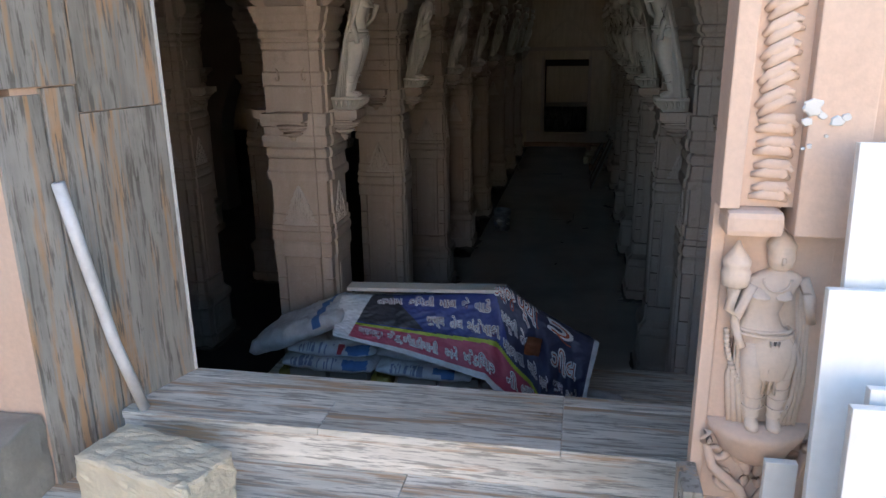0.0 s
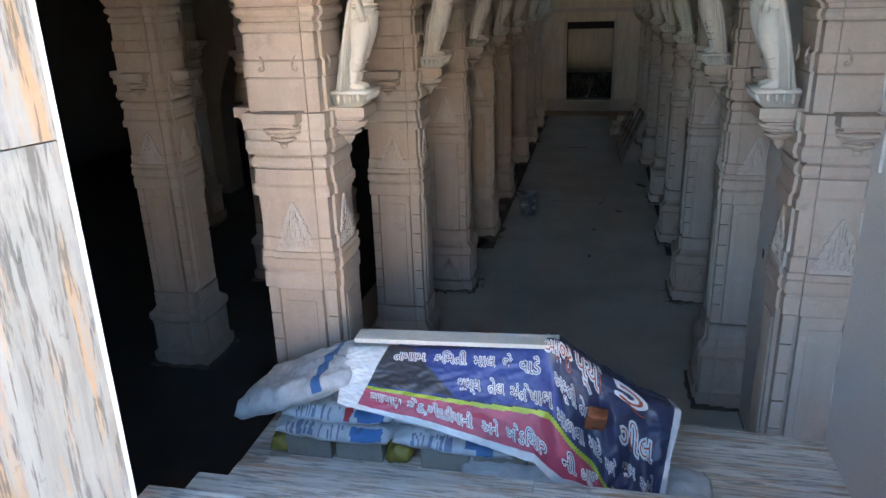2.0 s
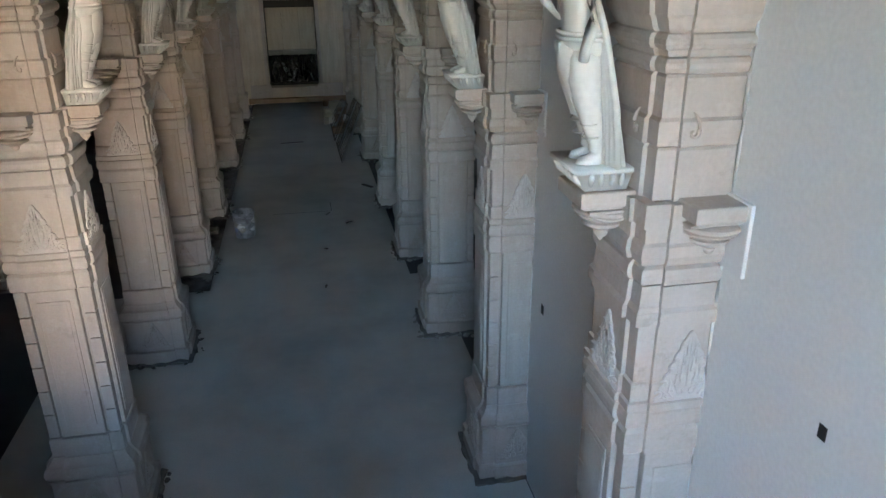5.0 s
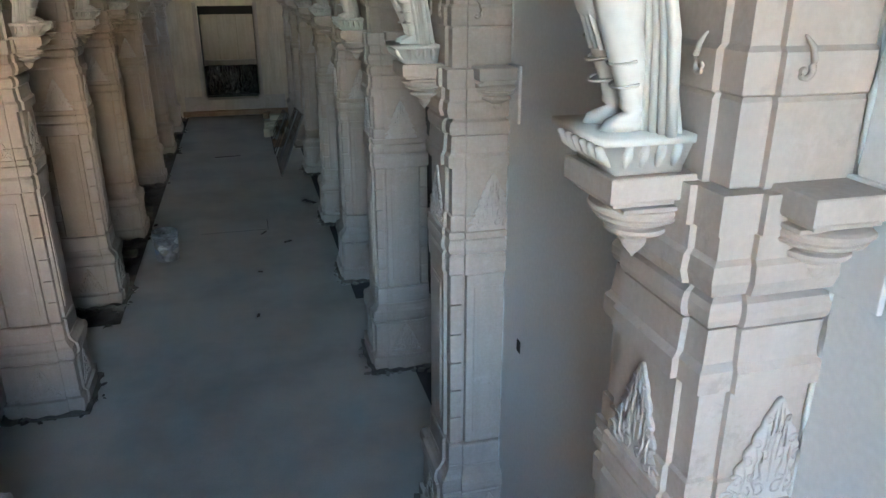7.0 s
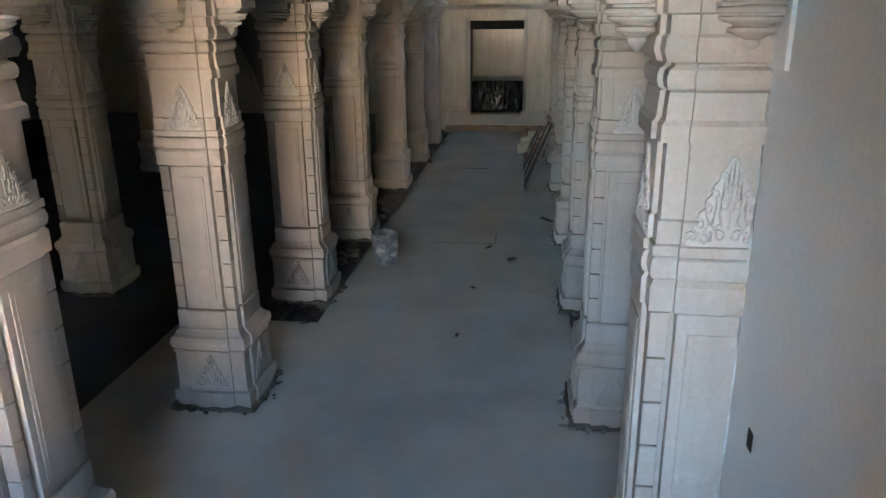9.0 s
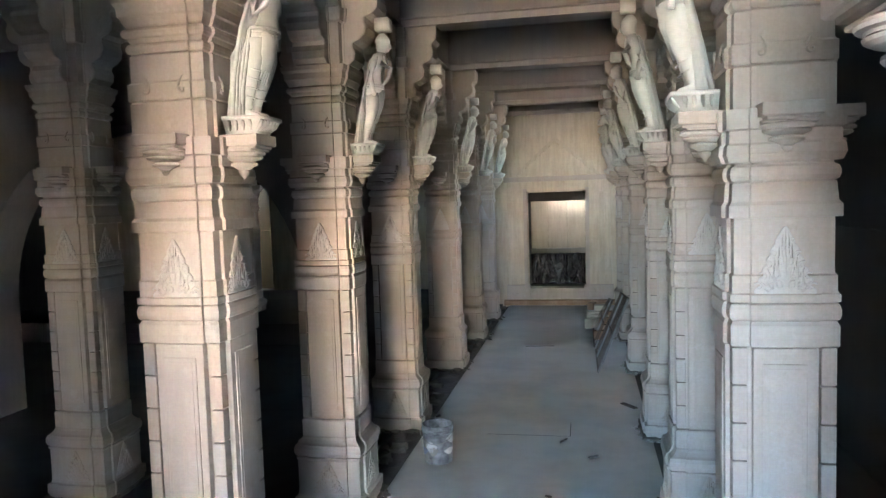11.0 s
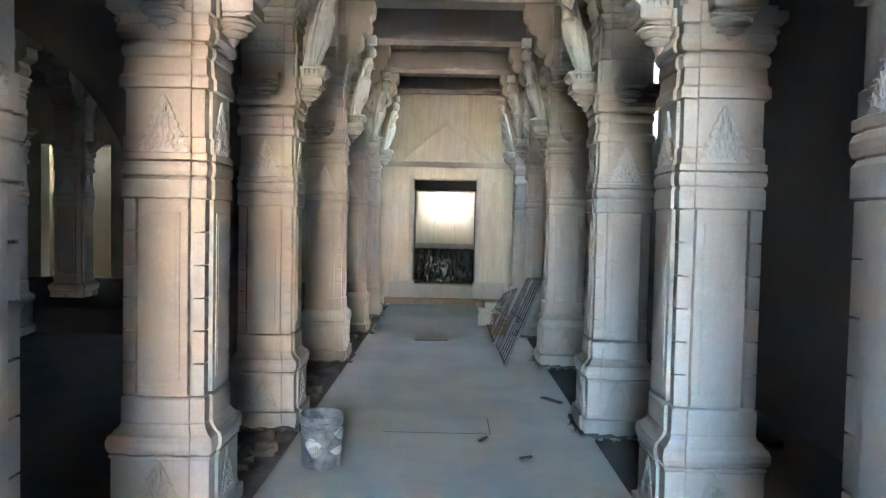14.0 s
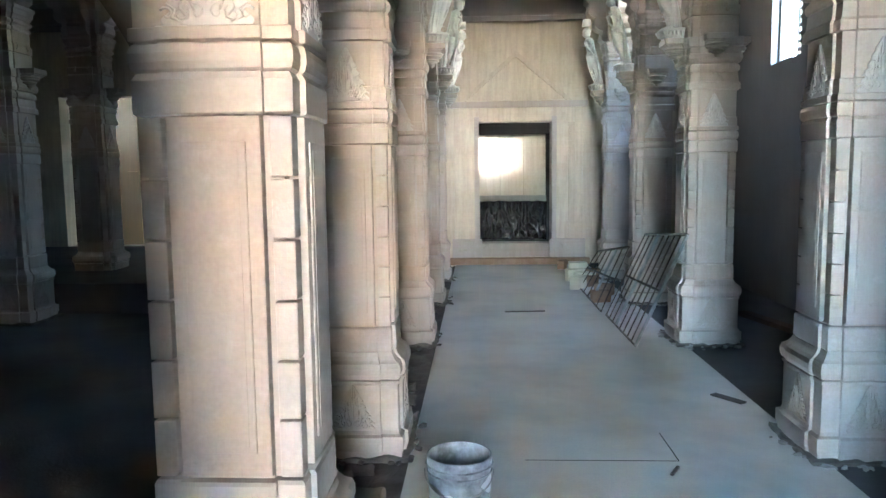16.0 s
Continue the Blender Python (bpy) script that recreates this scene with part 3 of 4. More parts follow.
# ---- bracket statues ----
def figure(bm, foot, height, lean, sway=0.035, flip=1, n=14, wide=1.0, deep=1.0):
    """A standing draped figure: smooth lofted limbs, torso, head and scarf. It faces -y."""
    s = height / 0.84

    def at(x, y, z):
        return Vector(foot) + Vector((flip * x * s * wide, y * s * deep - lean * z, z * s))

    def limb(rows, k=n):
        rings = []
        for x, y, z, rx, ry in rows:
            c = at(x, y, z)
            rings.append([(c.x + rx * s * wide * math.cos(2 * math.pi * i / k), c.y + ry * s * deep * math.sin(2 * math.pi * i / k), c.z) for i in range(k)])
        loft(bm, rings)

    limb([(-0.034, -0.03, 0.0, 0.024, 0.042), (-0.034, -0.022, 0.02, 0.024, 0.038), (-0.034, 0.0, 0.035, 0.019, 0.021), (-0.036, 0.0, 0.045, 0.027, 0.028), (-0.036, 0.0, 0.058, 0.024, 0.025),
          (-0.038, 0.004, 0.13, 0.033, 0.036), (-0.04, -0.004, 0.2, 0.033, 0.036), (-0.042, -0.008, 0.28, 0.044, 0.045), (-0.036, 0.0, 0.38, 0.05, 0.05)])
    limb([(0.04, -0.035, 0.0, 0.024, 0.042), (0.04, -0.025, 0.02, 0.024, 0.038), (0.038, -0.004, 0.035, 0.019, 0.021), (0.038, -0.004, 0.045, 0.027, 0.028), (0.038, -0.004, 0.058, 0.024, 0.025),
          (0.042, -0.006, 0.13, 0.033, 0.036), (0.048, -0.02, 0.2, 0.034, 0.037), (0.05, -0.018, 0.28, 0.046, 0.047), (0.04, -0.002, 0.38, 0.052, 0.05)])
    limb([(0.0, 0.004, 0.33, 0.078, 0.05), (0.002 + sway * 0.3, 0.0, 0.39, 0.09, 0.06), (sway * 0.6, 0.0, 0.425, 0.083, 0.058), (sway, -0.002, 0.445, 0.07, 0.052), (sway, 0, 0.50, 0.053, 0.042),
          (sway * 0.8, 0, 0.55, 0.062, 0.046), (sway * 0.5, -0.004, 0.60, 0.078, 0.052), (sway * 0.2, 0, 0.645, 0.088, 0.044), (0, 0, 0.67, 0.06, 0.036), (0, 0, 0.68, 0.03, 0.03), (0, -0.006, 0.70, 0.026, 0.028)])
    for x in (-0.036, 0.036):
        limb([(x + sway * 0.5, -0.075, 0.575, 0.006, 0.006), (x + sway * 0.5, -0.06, 0.575, 0.026, 0.018), (x + sway * 0.5, -0.04, 0.582, 0.03, 0.03), (x + sway * 0.5, -0.02, 0.62, 0.02, 0.02)], 10)
    limb([(0, -0.012, 0.685, 0.022, 0.026), (0, -0.016, 0.70, 0.036, 0.04), (0, -0.014, 0.73, 0.044, 0.047), (0, -0.008, 0.765, 0.043, 0.047), (0, -0.004, 0.778, 0.049, 0.05), (0, 0, 0.79, 0.046, 0.046),
          (0, 0.006, 0.81, 0.034, 0.036), (0, 0.012, 0.835, 0.014, 0.016)])
    limb([(0, -0.06, 0.715, 0.005, 0.006), (0, -0.066, 0.722, 0.009, 0.008), (0, -0.058, 0.745, 0.006, 0.006)], 6)
    # waist girdle, necklaces, sash and hanging scarf folds
    for z, rx, ry in ((0.415, 0.09, 0.063), (0.432, 0.083, 0.06)):
        tube(bm, [at(sway * 0.6 + rx * math.cos(a), ry * math.sin(a), z) for a in np.linspace(0, 2 * math.pi, 19)], 0.008 * s, 6)
    tube(bm, [at(0.045 * math.cos(a) + 0.01, -0.045 + 0.012 * math.sin(a), 0.655 - 0.05 * abs(math.sin(a))) for a in np.linspace(math.pi, 2 * math.pi, 13)], 0.006 * s, 5)
    for dx in (-0.012, 0.0, 0.012):
        tube(bm, [at(dx, -0.065, 0.40), at(dx, -0.062, 0.28), at(dx * 1.6, -0.045, 0.16)], [0.008 * s, 0.009 * s, 0.006 * s], 5)
    for j in range(5):
        x0 = -0.075 - 0.007 * j
        tube(bm, [at(x0 + 0.012 * j, 0.012 + 0.008 * j, 0.42), at(x0 - 0.018, 0.0 + 0.012 * j, 0.28), at(x0 - 0.012 + 0.006 * j, 0.012 * j, 0.12), at(x0 + 0.02, 0.012 * j, 0.005)], [0.007 * s, 0.011 * s, 0.011 * s, 0.012 * s], 5)
    for sx in (-1, 1):
        for j in range(4):
            tube(bm, [at(sx * (0.085 - 0.004 * j), 0.02 + 0.006 * j, 0.63), at(sx * (0.118 - 0.010 * j), 0.03, 0.42), at(sx * (0.125 - 0.016 * j), 0.03 - 0.004 * j, 0.2), at(sx * (0.108 - 0.018 * j), 0.02 - 0.006 * j, 0.0)],
                 [0.008 * s, 0.011 * s, 0.013 * s, 0.012 * s], 5)
    limb([(0.0, -0.028, 0.20, 0.02, 0.012), (0.0, -0.034, 0.23, 0.05, 0.03), (0.0, -0.036, 0.30, 0.066, 0.038), (0.0, -0.03, 0.38, 0.068, 0.04), (0.0, -0.02, 0.42, 0.05, 0.036)])
    limb([(0.0, 0.045, 0.0, 0.10, 0.018), (0.0, 0.045, 0.2, 0.095, 0.02), (0.0, 0.04, 0.4, 0.085, 0.022), (0.0, 0.03, 0.62, 0.07, 0.022), (0.0, 0.025, 0.68, 0.03, 0.02)])
    for k in range(6):
        z = 0.10 + 0.045 * k
        for sx in (-1, 1):
            tube(bm, [at(sx * (0.04 + 0.038 * math.cos(a)), -0.004 - 0.04 * math.sin(a), z - 0.012 * math.sin(a)) for a in np.linspace(0.2, 2.9, 8)], 0.0035 * s, 4)
    # arms
    tube(bm, [at(-0.08, 0, 0.645), at(-0.112, 0.004, 0.56), at(-0.118, -0.015, 0.47), at(-0.10, -0.05, 0.52), at(-0.085, -0.06, 0.60)], [0.024 * s, 0.022 * s, 0.019 * s, 0.016 * s, 0.02 * s], 8)
    tube(bm, [at(0.085, 0, 0.645), at(0.122, 0.0, 0.55), at(0.128, -0.012, 0.46), at(0.112, -0.03, 0.39), at(0.10, -0.035, 0.355)], [0.024 * s, 0.022 * s, 0.018 * s, 0.016 * s, 0.018 * s], 8)
    return bm


def bracket_statue(name, flip, sway):
    bm = bmesh.new()
    loft(bm, [[(-w, -0.2 - d, z), (w, -0.2 - d, z), (w, -0.205, z), (-w, -0.205, z)] for w, d, z in ((0.086, 0.150, 2.647), (0.09, 0.155, 2.665), (0.093, 0.16, 2.668), (0.115, 0.19, 2.712), (0.125, 0.20, 2.716), (0.125, 0.20, 2.732))])
    for i in range(6):
        x = -0.075 + 0.03 * i
        tube(bm, [(x, -0.36, 2.667), (x * 1.1, -0.382, 2.69), (x * 1.22, -0.394, 2.712)], [0.006, 0.012, 0.009], 6)
    for sx in (-1, 1):
        for i in range(4):
            y = -0.23 - 0.035 * i
            tube(bm, [(sx * 0.093, y, 2.667), (sx * 0.107, y - 0.004, 2.69), (sx * 0.118, y - 0.008, 2.712)], [0.006, 0.011, 0.008], 6)
    figure(bm, (0, -0.285, 2.732), 0.80, 0.20, sway, flip, 14, 1.22, 1.2)
    box(bm, -0.06, 0.06, -0.50, -0.40, 3.545, 3.63)
    return mesh_of(name, bm, WHITE, True)


STATUES = [bracket_statue("statue_a", 1, 0.035), bracket_statue("statue_b", -1, 0.045), bracket_statue("statue_c", 1, -0.02)]
for k, y in enumerate(COLUMN_Y):
    for x, rz in ((ROW_L, 90), (ROW_R, -90)):
        dy = -0.02 if k == 2 and rz > 0 else 0.0
        ob = part("statue", STATUES[(k + (rz > 0)) % 3], None, at=pose(x, y + dy, 0, 0, 0, rz) @ Matrix.Translation((0, -0.025, 0.010)))
        tagged(ob, "white marble dancer statue leaning from a column bracket", "statue", "bracket statues")

# ---- entrance carving, drawn at one size and set in place at another ----
CARVE = Matrix.Translation((0.462, 0.512, 3.138)) @ Matrix.Scale(0.827, 4) @ Matrix.Translation((-0.462, -0.512, -3.138))
pil = tagged(new("pilaster"), "peach sandstone pilaster with a carved woman bearing a pot", "pilaster", kind="structure")
part("jamb_post", boxes((0.769, 0.80, 2.258, 2.31, 1.2, 5.2), bevel=0.004), SAND_WARM, pil, at=CARVE)
part("relief_panel", boxes((0.80, 1.045, 2.262, 2.32, 1.2, 2.70), bevel=0.004), SAND_WARM, pil, at=CARVE)
part("capital_lip", boxes((0.782, 0.905, 2.165, 2.30, 2.69, 2.748), bevel=0.015), SAND_WARM, pil, at=CARVE)
part("upper_block", boxes((0.93, 1.062, 2.185, 2.32, 2.69, 5.2), bevel=0.004), SAND_WARM, pil, at=CARVE)
part("upper_fillet", boxes((0.768, 0.812, 2.19, 2.32, 2.749, 5.2), bevel=0.004), SAND_WARM, pil, at=CARVE)
part("strip_back", boxes((0.812, 0.93, 2.225, 2.32, 2.749, 5.2)), SAND_WARM, pil, at=CARVE)
leaf = bmesh.new()
for i in range(2):
    tube(leaf, [(-0.035, 0.0, 0.0 + 0.02 * i), (-0.01, -0.018, 0.012 + 0.02 * i), (0.025, -0.016, 0.018 + 0.02 * i), (0.042, -0.004, 0.008 + 0.02 * i)], [0.007, 0.013, 0.013, 0.006], 6)
tube(leaf, spiral(0.028, 0.018, 0.017, 0.004, 0.5, 6.0, -0.02), 0.006, 5)
LEAF_CURL = mesh_of("leaf_curl", leaf, SAND_WARM, True)
for i in range(30):
    part("leaf_curl", LEAF_CURL, None, pil, at=CARVE @ Matrix.Translation((0.87, 2.222, 2.765 + 0.05 * i)) @ Matrix.Rotation(radians(-18 if i > 3 else 12), 4, "Y") @ Matrix.Diagonal((1.0, 0.5, 1.0, 1.0)))
ped = bmesh.new()
loft(ped, [[(0.92 + w * math.cos(a), 2.275 - d * max(0.0, math.sin(a)) - 0.0, z) for a in np.linspace(0, math.pi, 9)] + [(0.92 - w, 2.30, z), (0.92 + w, 2.30, z)]
            for w, d, z in ((0.05, 0.05, 2.08), (0.085, 0.085, 2.11), (0.11, 0.105, 2.155), (0.118, 0.11, 2.165), (0.122, 0.115, 2.19))])
for sx in (-1, 1):
    for r0, cx, cz in ((0.055, 0.06, 2.03), (0.035, 0.03, 2.10), (0.03, 0.09, 2.10)):
        tube(ped, [(0.92 + sx * (p[0] + cx), p[1], p[2]) for p in spiral(0, cz, r0, 0.006, 2.2, 9.0, 2.25, 20)], [0.013 - 0.0004 * i for i in range(21)], 6)
    tube(ped, [(0.92 + sx * 0.01, 2.245, 1.95), (0.92 + sx * 0.03, 2.235, 2.0), (0.92 + sx * 0.10, 2.24, 2.06), (0.92 + sx * 0.12, 2.245, 2.13)], [0.014, 0.016, 0.014, 0.01], 6)
    tube(ped, [(0.92 + sx * 0.115, 2.245, 2.13), (0.92 + sx * 0.125, 2.225, 2.14), (0.92 + sx * 0.118, 2.24, 2.16)], 0.014, 6)
part("pedestal_scroll", ped, SAND_WARM, pil, smooth=True, at=CARVE)
part("base_block", boxes((0.80, 1.05, 2.255, 2.32, 1.2, 1.955)), SAND_WARM, pil, at=CARVE)
rel = bmesh.new()
figure(rel, (0.925, 2.235, 2.192), 0.495, -0.02, 0.04, -1, 16, 1.18, 1.0)
lathe(rel, [(0.018, 2.555), (0.03, 2.56), (0.034, 2.59), (0.028, 2.603), (0.032, 2.61), (0.032, 2.62), (0.022, 2.635), (0.012, 2.65), (0.003, 2.668)], 0.825, 2.222, 14)
tube(rel, [(0.865, 2.23, 2.56), (0.835, 2.225, 2.48), (0.818, 2.222, 2.50), (0.822, 2.215, 2.553)], [0.016, 0.014, 0.013, 0.016], 8)
beads = [(0.925 - 0.10 * math.cos(a) * (1 - 0.15 * math.sin(a)), 2.25, 2.42 - 0.165 * math.sin(a)) for a in np.linspace(-0.1, 1.5, 22)]
for a, b in zip(beads, beads[1:]):
    tube(rel, [a, b], [0.009, 0.006], 5)
tagged(part("relief_statue", rel, CARVED_WARM, smooth=True, at=CARVE), "carved sandstone woman holding up a pot", "statue")

post = thing("marble_post", "short grey-veined marble post at the doorway", "post")
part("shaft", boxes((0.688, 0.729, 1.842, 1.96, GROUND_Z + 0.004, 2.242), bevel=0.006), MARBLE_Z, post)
for x0, x1, y0, lean, z1, lab in ((0.905, 1.527, 1.68, 0.10, 2.956, "tall white marble slab leaning on the wall"), (0.866, 1.20, 1.64, 0.09, 2.724, "white marble slab leaning on another slab"),
                                  (0.84, 0.90, 1.85, 0.02, 2.313, "small marble offcut leaning on the pilaster"), (0.875, 1.30, 1.535, 0.06, 2.584, "broken white marble slab on the ground"),
                                  (0.913, 1.30, 1.58, 0.06, 2.595, "white marble offcut behind a broken slab")):
    bm = boxes((x0, x1, -0.01, 0.01, 0, (z1 - GROUND_Z)), bevel=0.002)
    ob = part("marble_slab", bm, SLAB, at=Matrix.Translation((0, y0, GROUND_Z + 0.006)) @ Matrix.Rotation(-lean, 4, "X"))
    tagged(ob, lab, "slab", "leaning marble slabs")

blk = bmesh.new()
box(blk, -0.205, 0.205, -0.10, 0.10, 0, 0.165)
bmesh.ops.subdivide_edges(blk, edges=blk.edges, cuts=15, use_grid_fill=True)
for v in blk.verts:
    p = v.co
    r = Vector((p.x / 0.205, p.y / 0.10, (p.z - 0.0825) / 0.0825))
    k = sum(1 for c in r if abs(c) > 0.93)
    if k >= 2:
        v.co = Vector((p.x * 0.975, p.y * 0.96, 0.0825 + (p.z - 0.0825) * 0.955))
    v.co += noise.noise_vector(p * 22) * 0.006 + noise.noise_vector(p * 70) * 0.004
tagged(part("stone_block", blk, BLOCK, at=pose(-0.876, 2.373, GROUND_Z + 0.004, 0, 0, -14) @ Matrix.Scale(1.164, 4)), "rough yellow limestone block on the step", "stone block")
base = bmesh.new()
box(base, -1.75, -1.29, 2.16, 2.405, GROUND_Z + 0.006, 1.92, 0.01)
bmesh.ops.subdivide_edges(base, edges=base.edges, cuts=6, use_grid_fill=True)
rough_up(base, 0.012, 12)
tagged(part("stone_kerb", base, GREYSTONE), "broken grey stone base beside the doorway", "stone")
pipe = bmesh.new()
tube(pipe, [(-1.112, 2.69, SILL + 0.004), (-1.150, 2.63, 2.09), (-1.170, 2.575, 2.40), (-1.190, 2.53, 2.69)], 0.021, 16)
tagged(part("pipe", pipe, PVC, smooth=True), "white plastic pipe leaning on the marble cheek", "pipe")

# ---- sack pile on the landing ----
def pillow(w, d, h, seed, nx=40, ny=22):
    """A filled sack: flat seam round a puffed body with creases."""
    bm = bmesh.new()
    top, bot = [], []
    for j in range(ny + 1):
        for i in range(nx + 1):
            u, v = 2 * i / nx - 1, 2 * j / ny - 1
            f = max(0.0, (1 - abs(u) ** 5) * (1 - abs(v) ** 5)) ** 0.5
            p = Vector((u * w / 2 * (1 - 0.04 * v * v), v * d / 2 * (1 - 0.05 * u * u), 0))
            q = noise.noise(Vector((u * 3 + seed, v * 3, seed))) * 0.30 - abs(noise.noise(Vector((u * 7 + seed, v * 5, 2)))) * 0.35 + noise.noise(Vector((u * 16 + seed, v * 12, 5))) * 0.10
            top.append(bm.verts.new(p + Vector((0, 0, h * (0.5 * f * (1 + q) + 0.5)))))
            bot.append(bm.verts.new(p + Vector((0, 0, h * (0.5 - 0.5 * f * (1 + 0.4 * q))))) if abs(u) < 1 and abs(v) < 1 else top[-1])
    m = nx + 1
    for j in range(ny):
        for i in range(nx):
            a = j * m + i
            bm.faces.new((top[a], top[a + 1], top[a + m + 1], top[a + m]))
            q = [bot[a], bot[a + m], bot[a + m + 1], bot[a + 1]]
            q = [v for n, v in enumerate(q) if v not in q[:n]]
            if len(q) > 2 and not bm.faces.get(q):
                bm.faces.new(q)
    return bm


def sack(w, d, h, at, seed, label, stripe=(), across=False):
    """A filled sack whose printed panels are areas of its own skin: (x0, x1, material, text)."""
    ob = thing("cement_sack", label, "sack", at, "stacked cement sacks")
    bm = pillow(w, d, h, seed, 72, 34)
    rough_up(bm, 0.005, 24)
    rough_up(bm, 0.013, 12)
    mats = [SACK] + [row[2] for row in stripe]
    for f in bm.faces:
        c = f.calc_center_median()
        for k, (x0, x1, m, text) in enumerate(stripe):
            band = c.z > 0.4 * h if across else -0.99 * d / 2 < c.y < -0.74 * d / 2 and c.z > 0.45 * h
            if band and x0 < c.x < x1 and (not text or noise.noise(Vector((c.x * 90, 7 * k, seed))) > 0.12):
                f.material_index = k + 1
    part("bag", bm, tuple(mats), ob, smooth=True)
    return ob


brick_rows = ((-1.30, -1.06), (-1.04, -0.80), (-0.60, -0.36), (-0.34, -0.10), (-0.08, 0.16), (0.18, 0.42))
for i, (a, b) in enumerate(brick_rows):
    bm = boxes((a, b, 4.42 + 0.01 * (i % 2), 4.80, LANDING + 0.002, LANDING + 0.125), bevel=0.006)
    tagged(part("paving_block", bm, GREYSTONE), "grey cement block under the sacks", "block", "blocks under the sacks")
for x, w in ((-1.36, 0.10), (-0.74, 0.12)):
    bm = pillow(w, 0.22, 0.10, x)
    rough_up(bm, 0.02, 22)
    tagged(part("yellow_bag", bm, YELLOW, at=pose(x + 0.02, 4.52, LANDING + 0.002), smooth=True), "crumpled yellow plastic bag between blocks", "bag", "yellow bags")
crumple = pillow(1.15, 0.30, 0.08, 4.2, 70, 24)
rough_up(crumple, 0.016, 16)
tagged(part("grey_sheet", crumple, SACK, at=pose(0.18, 4.44, LANDING + 0.001, 0, 0, -3), smooth=True), "crumpled grey plastic sheet under the sacks", "plastic sheet")
sack(0.62, 0.46, 0.10, pose(-1.03, 4.58, 1.125, 0, 0, -2), 1.3, "white cement sack with blue print, second layer", ((0.10, 0.26, SACK_BLUE, 0), (-0.24, 0.06, SACK_DARK, 1)))
sack(0.62, 0.46, 0.09, pose(-0.42, 4.58, 1.122, 0, 0, -3), 2.3, "white cement sack with dark print", ((-0.22, 0.0, SACK_DARK, 1), (0.06, 0.2, SACK_BLUE, 0)))
sack(0.58, 0.44, 0.09, pose(-1.02, 4.60, 1.217, 0, 0, 1), 3.1, "white cement sack with blue and red print", ((0.10, 0.25, SACK_BLUE, 0), (0.05, 0.09, SACK_RED, 0), (-0.2, 0.02, SACK_DARK, 1)))
sack(0.66, 0.44, 0.12, pose(-0.40, 4.62, 1.205, 0, 0, -2), 4.6, "white cement sack under a printed banner")
sack(0.62, 0.44, 0.12, pose(0.24, 4.60, 1.105, 0, 0, 0), 5.2, "white cement sack at the pile's low end")
sack(0.60, 0.44, 0.13, pose(-0.42, 4.60, 1.31, 0, 0, -4), 6.2, "upper white cement sack under the banner")
sack(0.56, 0.44, 0.12, pose(0.10, 4.60, 1.22, 0, 8, 3), 7.7, "tilted white cement sack under the banner")
sack(0.56, 0.40, 0.13, pose(-0.40, 4.60, 1.43, 0, 0, -3), 8.2, "topmost white cement sack under the banner")
sack(0.74, 0.42, 0.14, pose(-1.17, 4.52, 1.335, 4, -25, -8), 9.4, "slumped white sack with a blue stripe on top", ((0.17, 0.225, SACK_BLUE, 0),), True)

X_KNOTS = (-0.95, -0.5, -0.06, 0.0, 0.05, 0.12, 0.25, 0.42, 0.55, 0.60)
Z_TOP = (1.60, 1.63, 1.66, 1.71, 1.715, 1.66, 1.57, 1.47, 1.42, 1.39)
Z_LOW = (1.45, 1.36, 1.235, 1.15, 1.10, 1.085, 1.065, 1.055, 1.055, 1.09)


def banner_at(u, v, lift=0.0):
    """A point of the draped banner: u along the pile, v down its front; v under 0 lies behind the ridge."""
    x = -0.95 + 1.55 * u
    top, low = float(np.interp(x, X_KNOTS, Z_TOP)), float(np.interp(x, X_KNOTS, Z_LOW))
    fold = min(1.0, max(0.0, (x + 0.1) / 0.25))
    wave = fold * (0.026 * math.sin(u * 46 + v * 5) + 0.014 * math.sin(u * 83 - v * 7) + 0.03 * noise.noise(Vector((u * 13, v * 3, 6)))) * min(1, max(0, v + 0.2)) + 0.012 * noise.noise(Vector((u * 7, v * 4, 0))) + (0.004 + 0.008 * fold) * noise.noise(Vector((u * 30 + v * 9, v * 5 - u * 4, 8))) + 0.003 * noise.noise(Vector((u * 60, v * 22, 4))) - 0.010 * abs(noise.noise(Vector((u * 15 + v * 4, v * 6, 3)))) - 0.03 * math.exp(-((x - 0.02) / 0.035) ** 2) * max(0.0, v)
    x -= 0.15 * max(0.0, v) * max(0.0, (u - 0.72) / 0.28)
    if v < 0:
        return Vector((x + 0.02 * v, 4.50 - 0.30 * v, top + 0.10 * v + wave))
    z = top + (low - top) * v ** 1.15
    return Vector((x + 0.05 * fold * v + 0.02 * v, 4.50 - 0.27 * v ** 0.75 - wave - lift, z + 0.4 * wave + lift * 0.6))


def banner_index(u, v):
    curve = 0.035 * math.sin(u * 6 + 0.4) + 2.0 * max(0.0, u - 0.61)
    if u < 0.055 + 0.07 * (1 - max(v, 0)) or (v > 0.93 and u < 0.76) or u > 0.98 or (v < -0.25 and u < 0.62):
        return 0
    if v > 0.62 + curve:
        return 1
    if v > 0.575 + curve or (0.79 < u < 0.84 and 0 < v - 0.86 - (u - 0.79) * 2.2 < 0.05):
        return 2
    if v > 0.56 + curve:
        return 3
    if v > 0.545 + curve and u < 0.66:
        return 4
    return 5 if u < 0.20 + 0.25 * v else 4 if u < 0.60 + 0.1 * v else 3


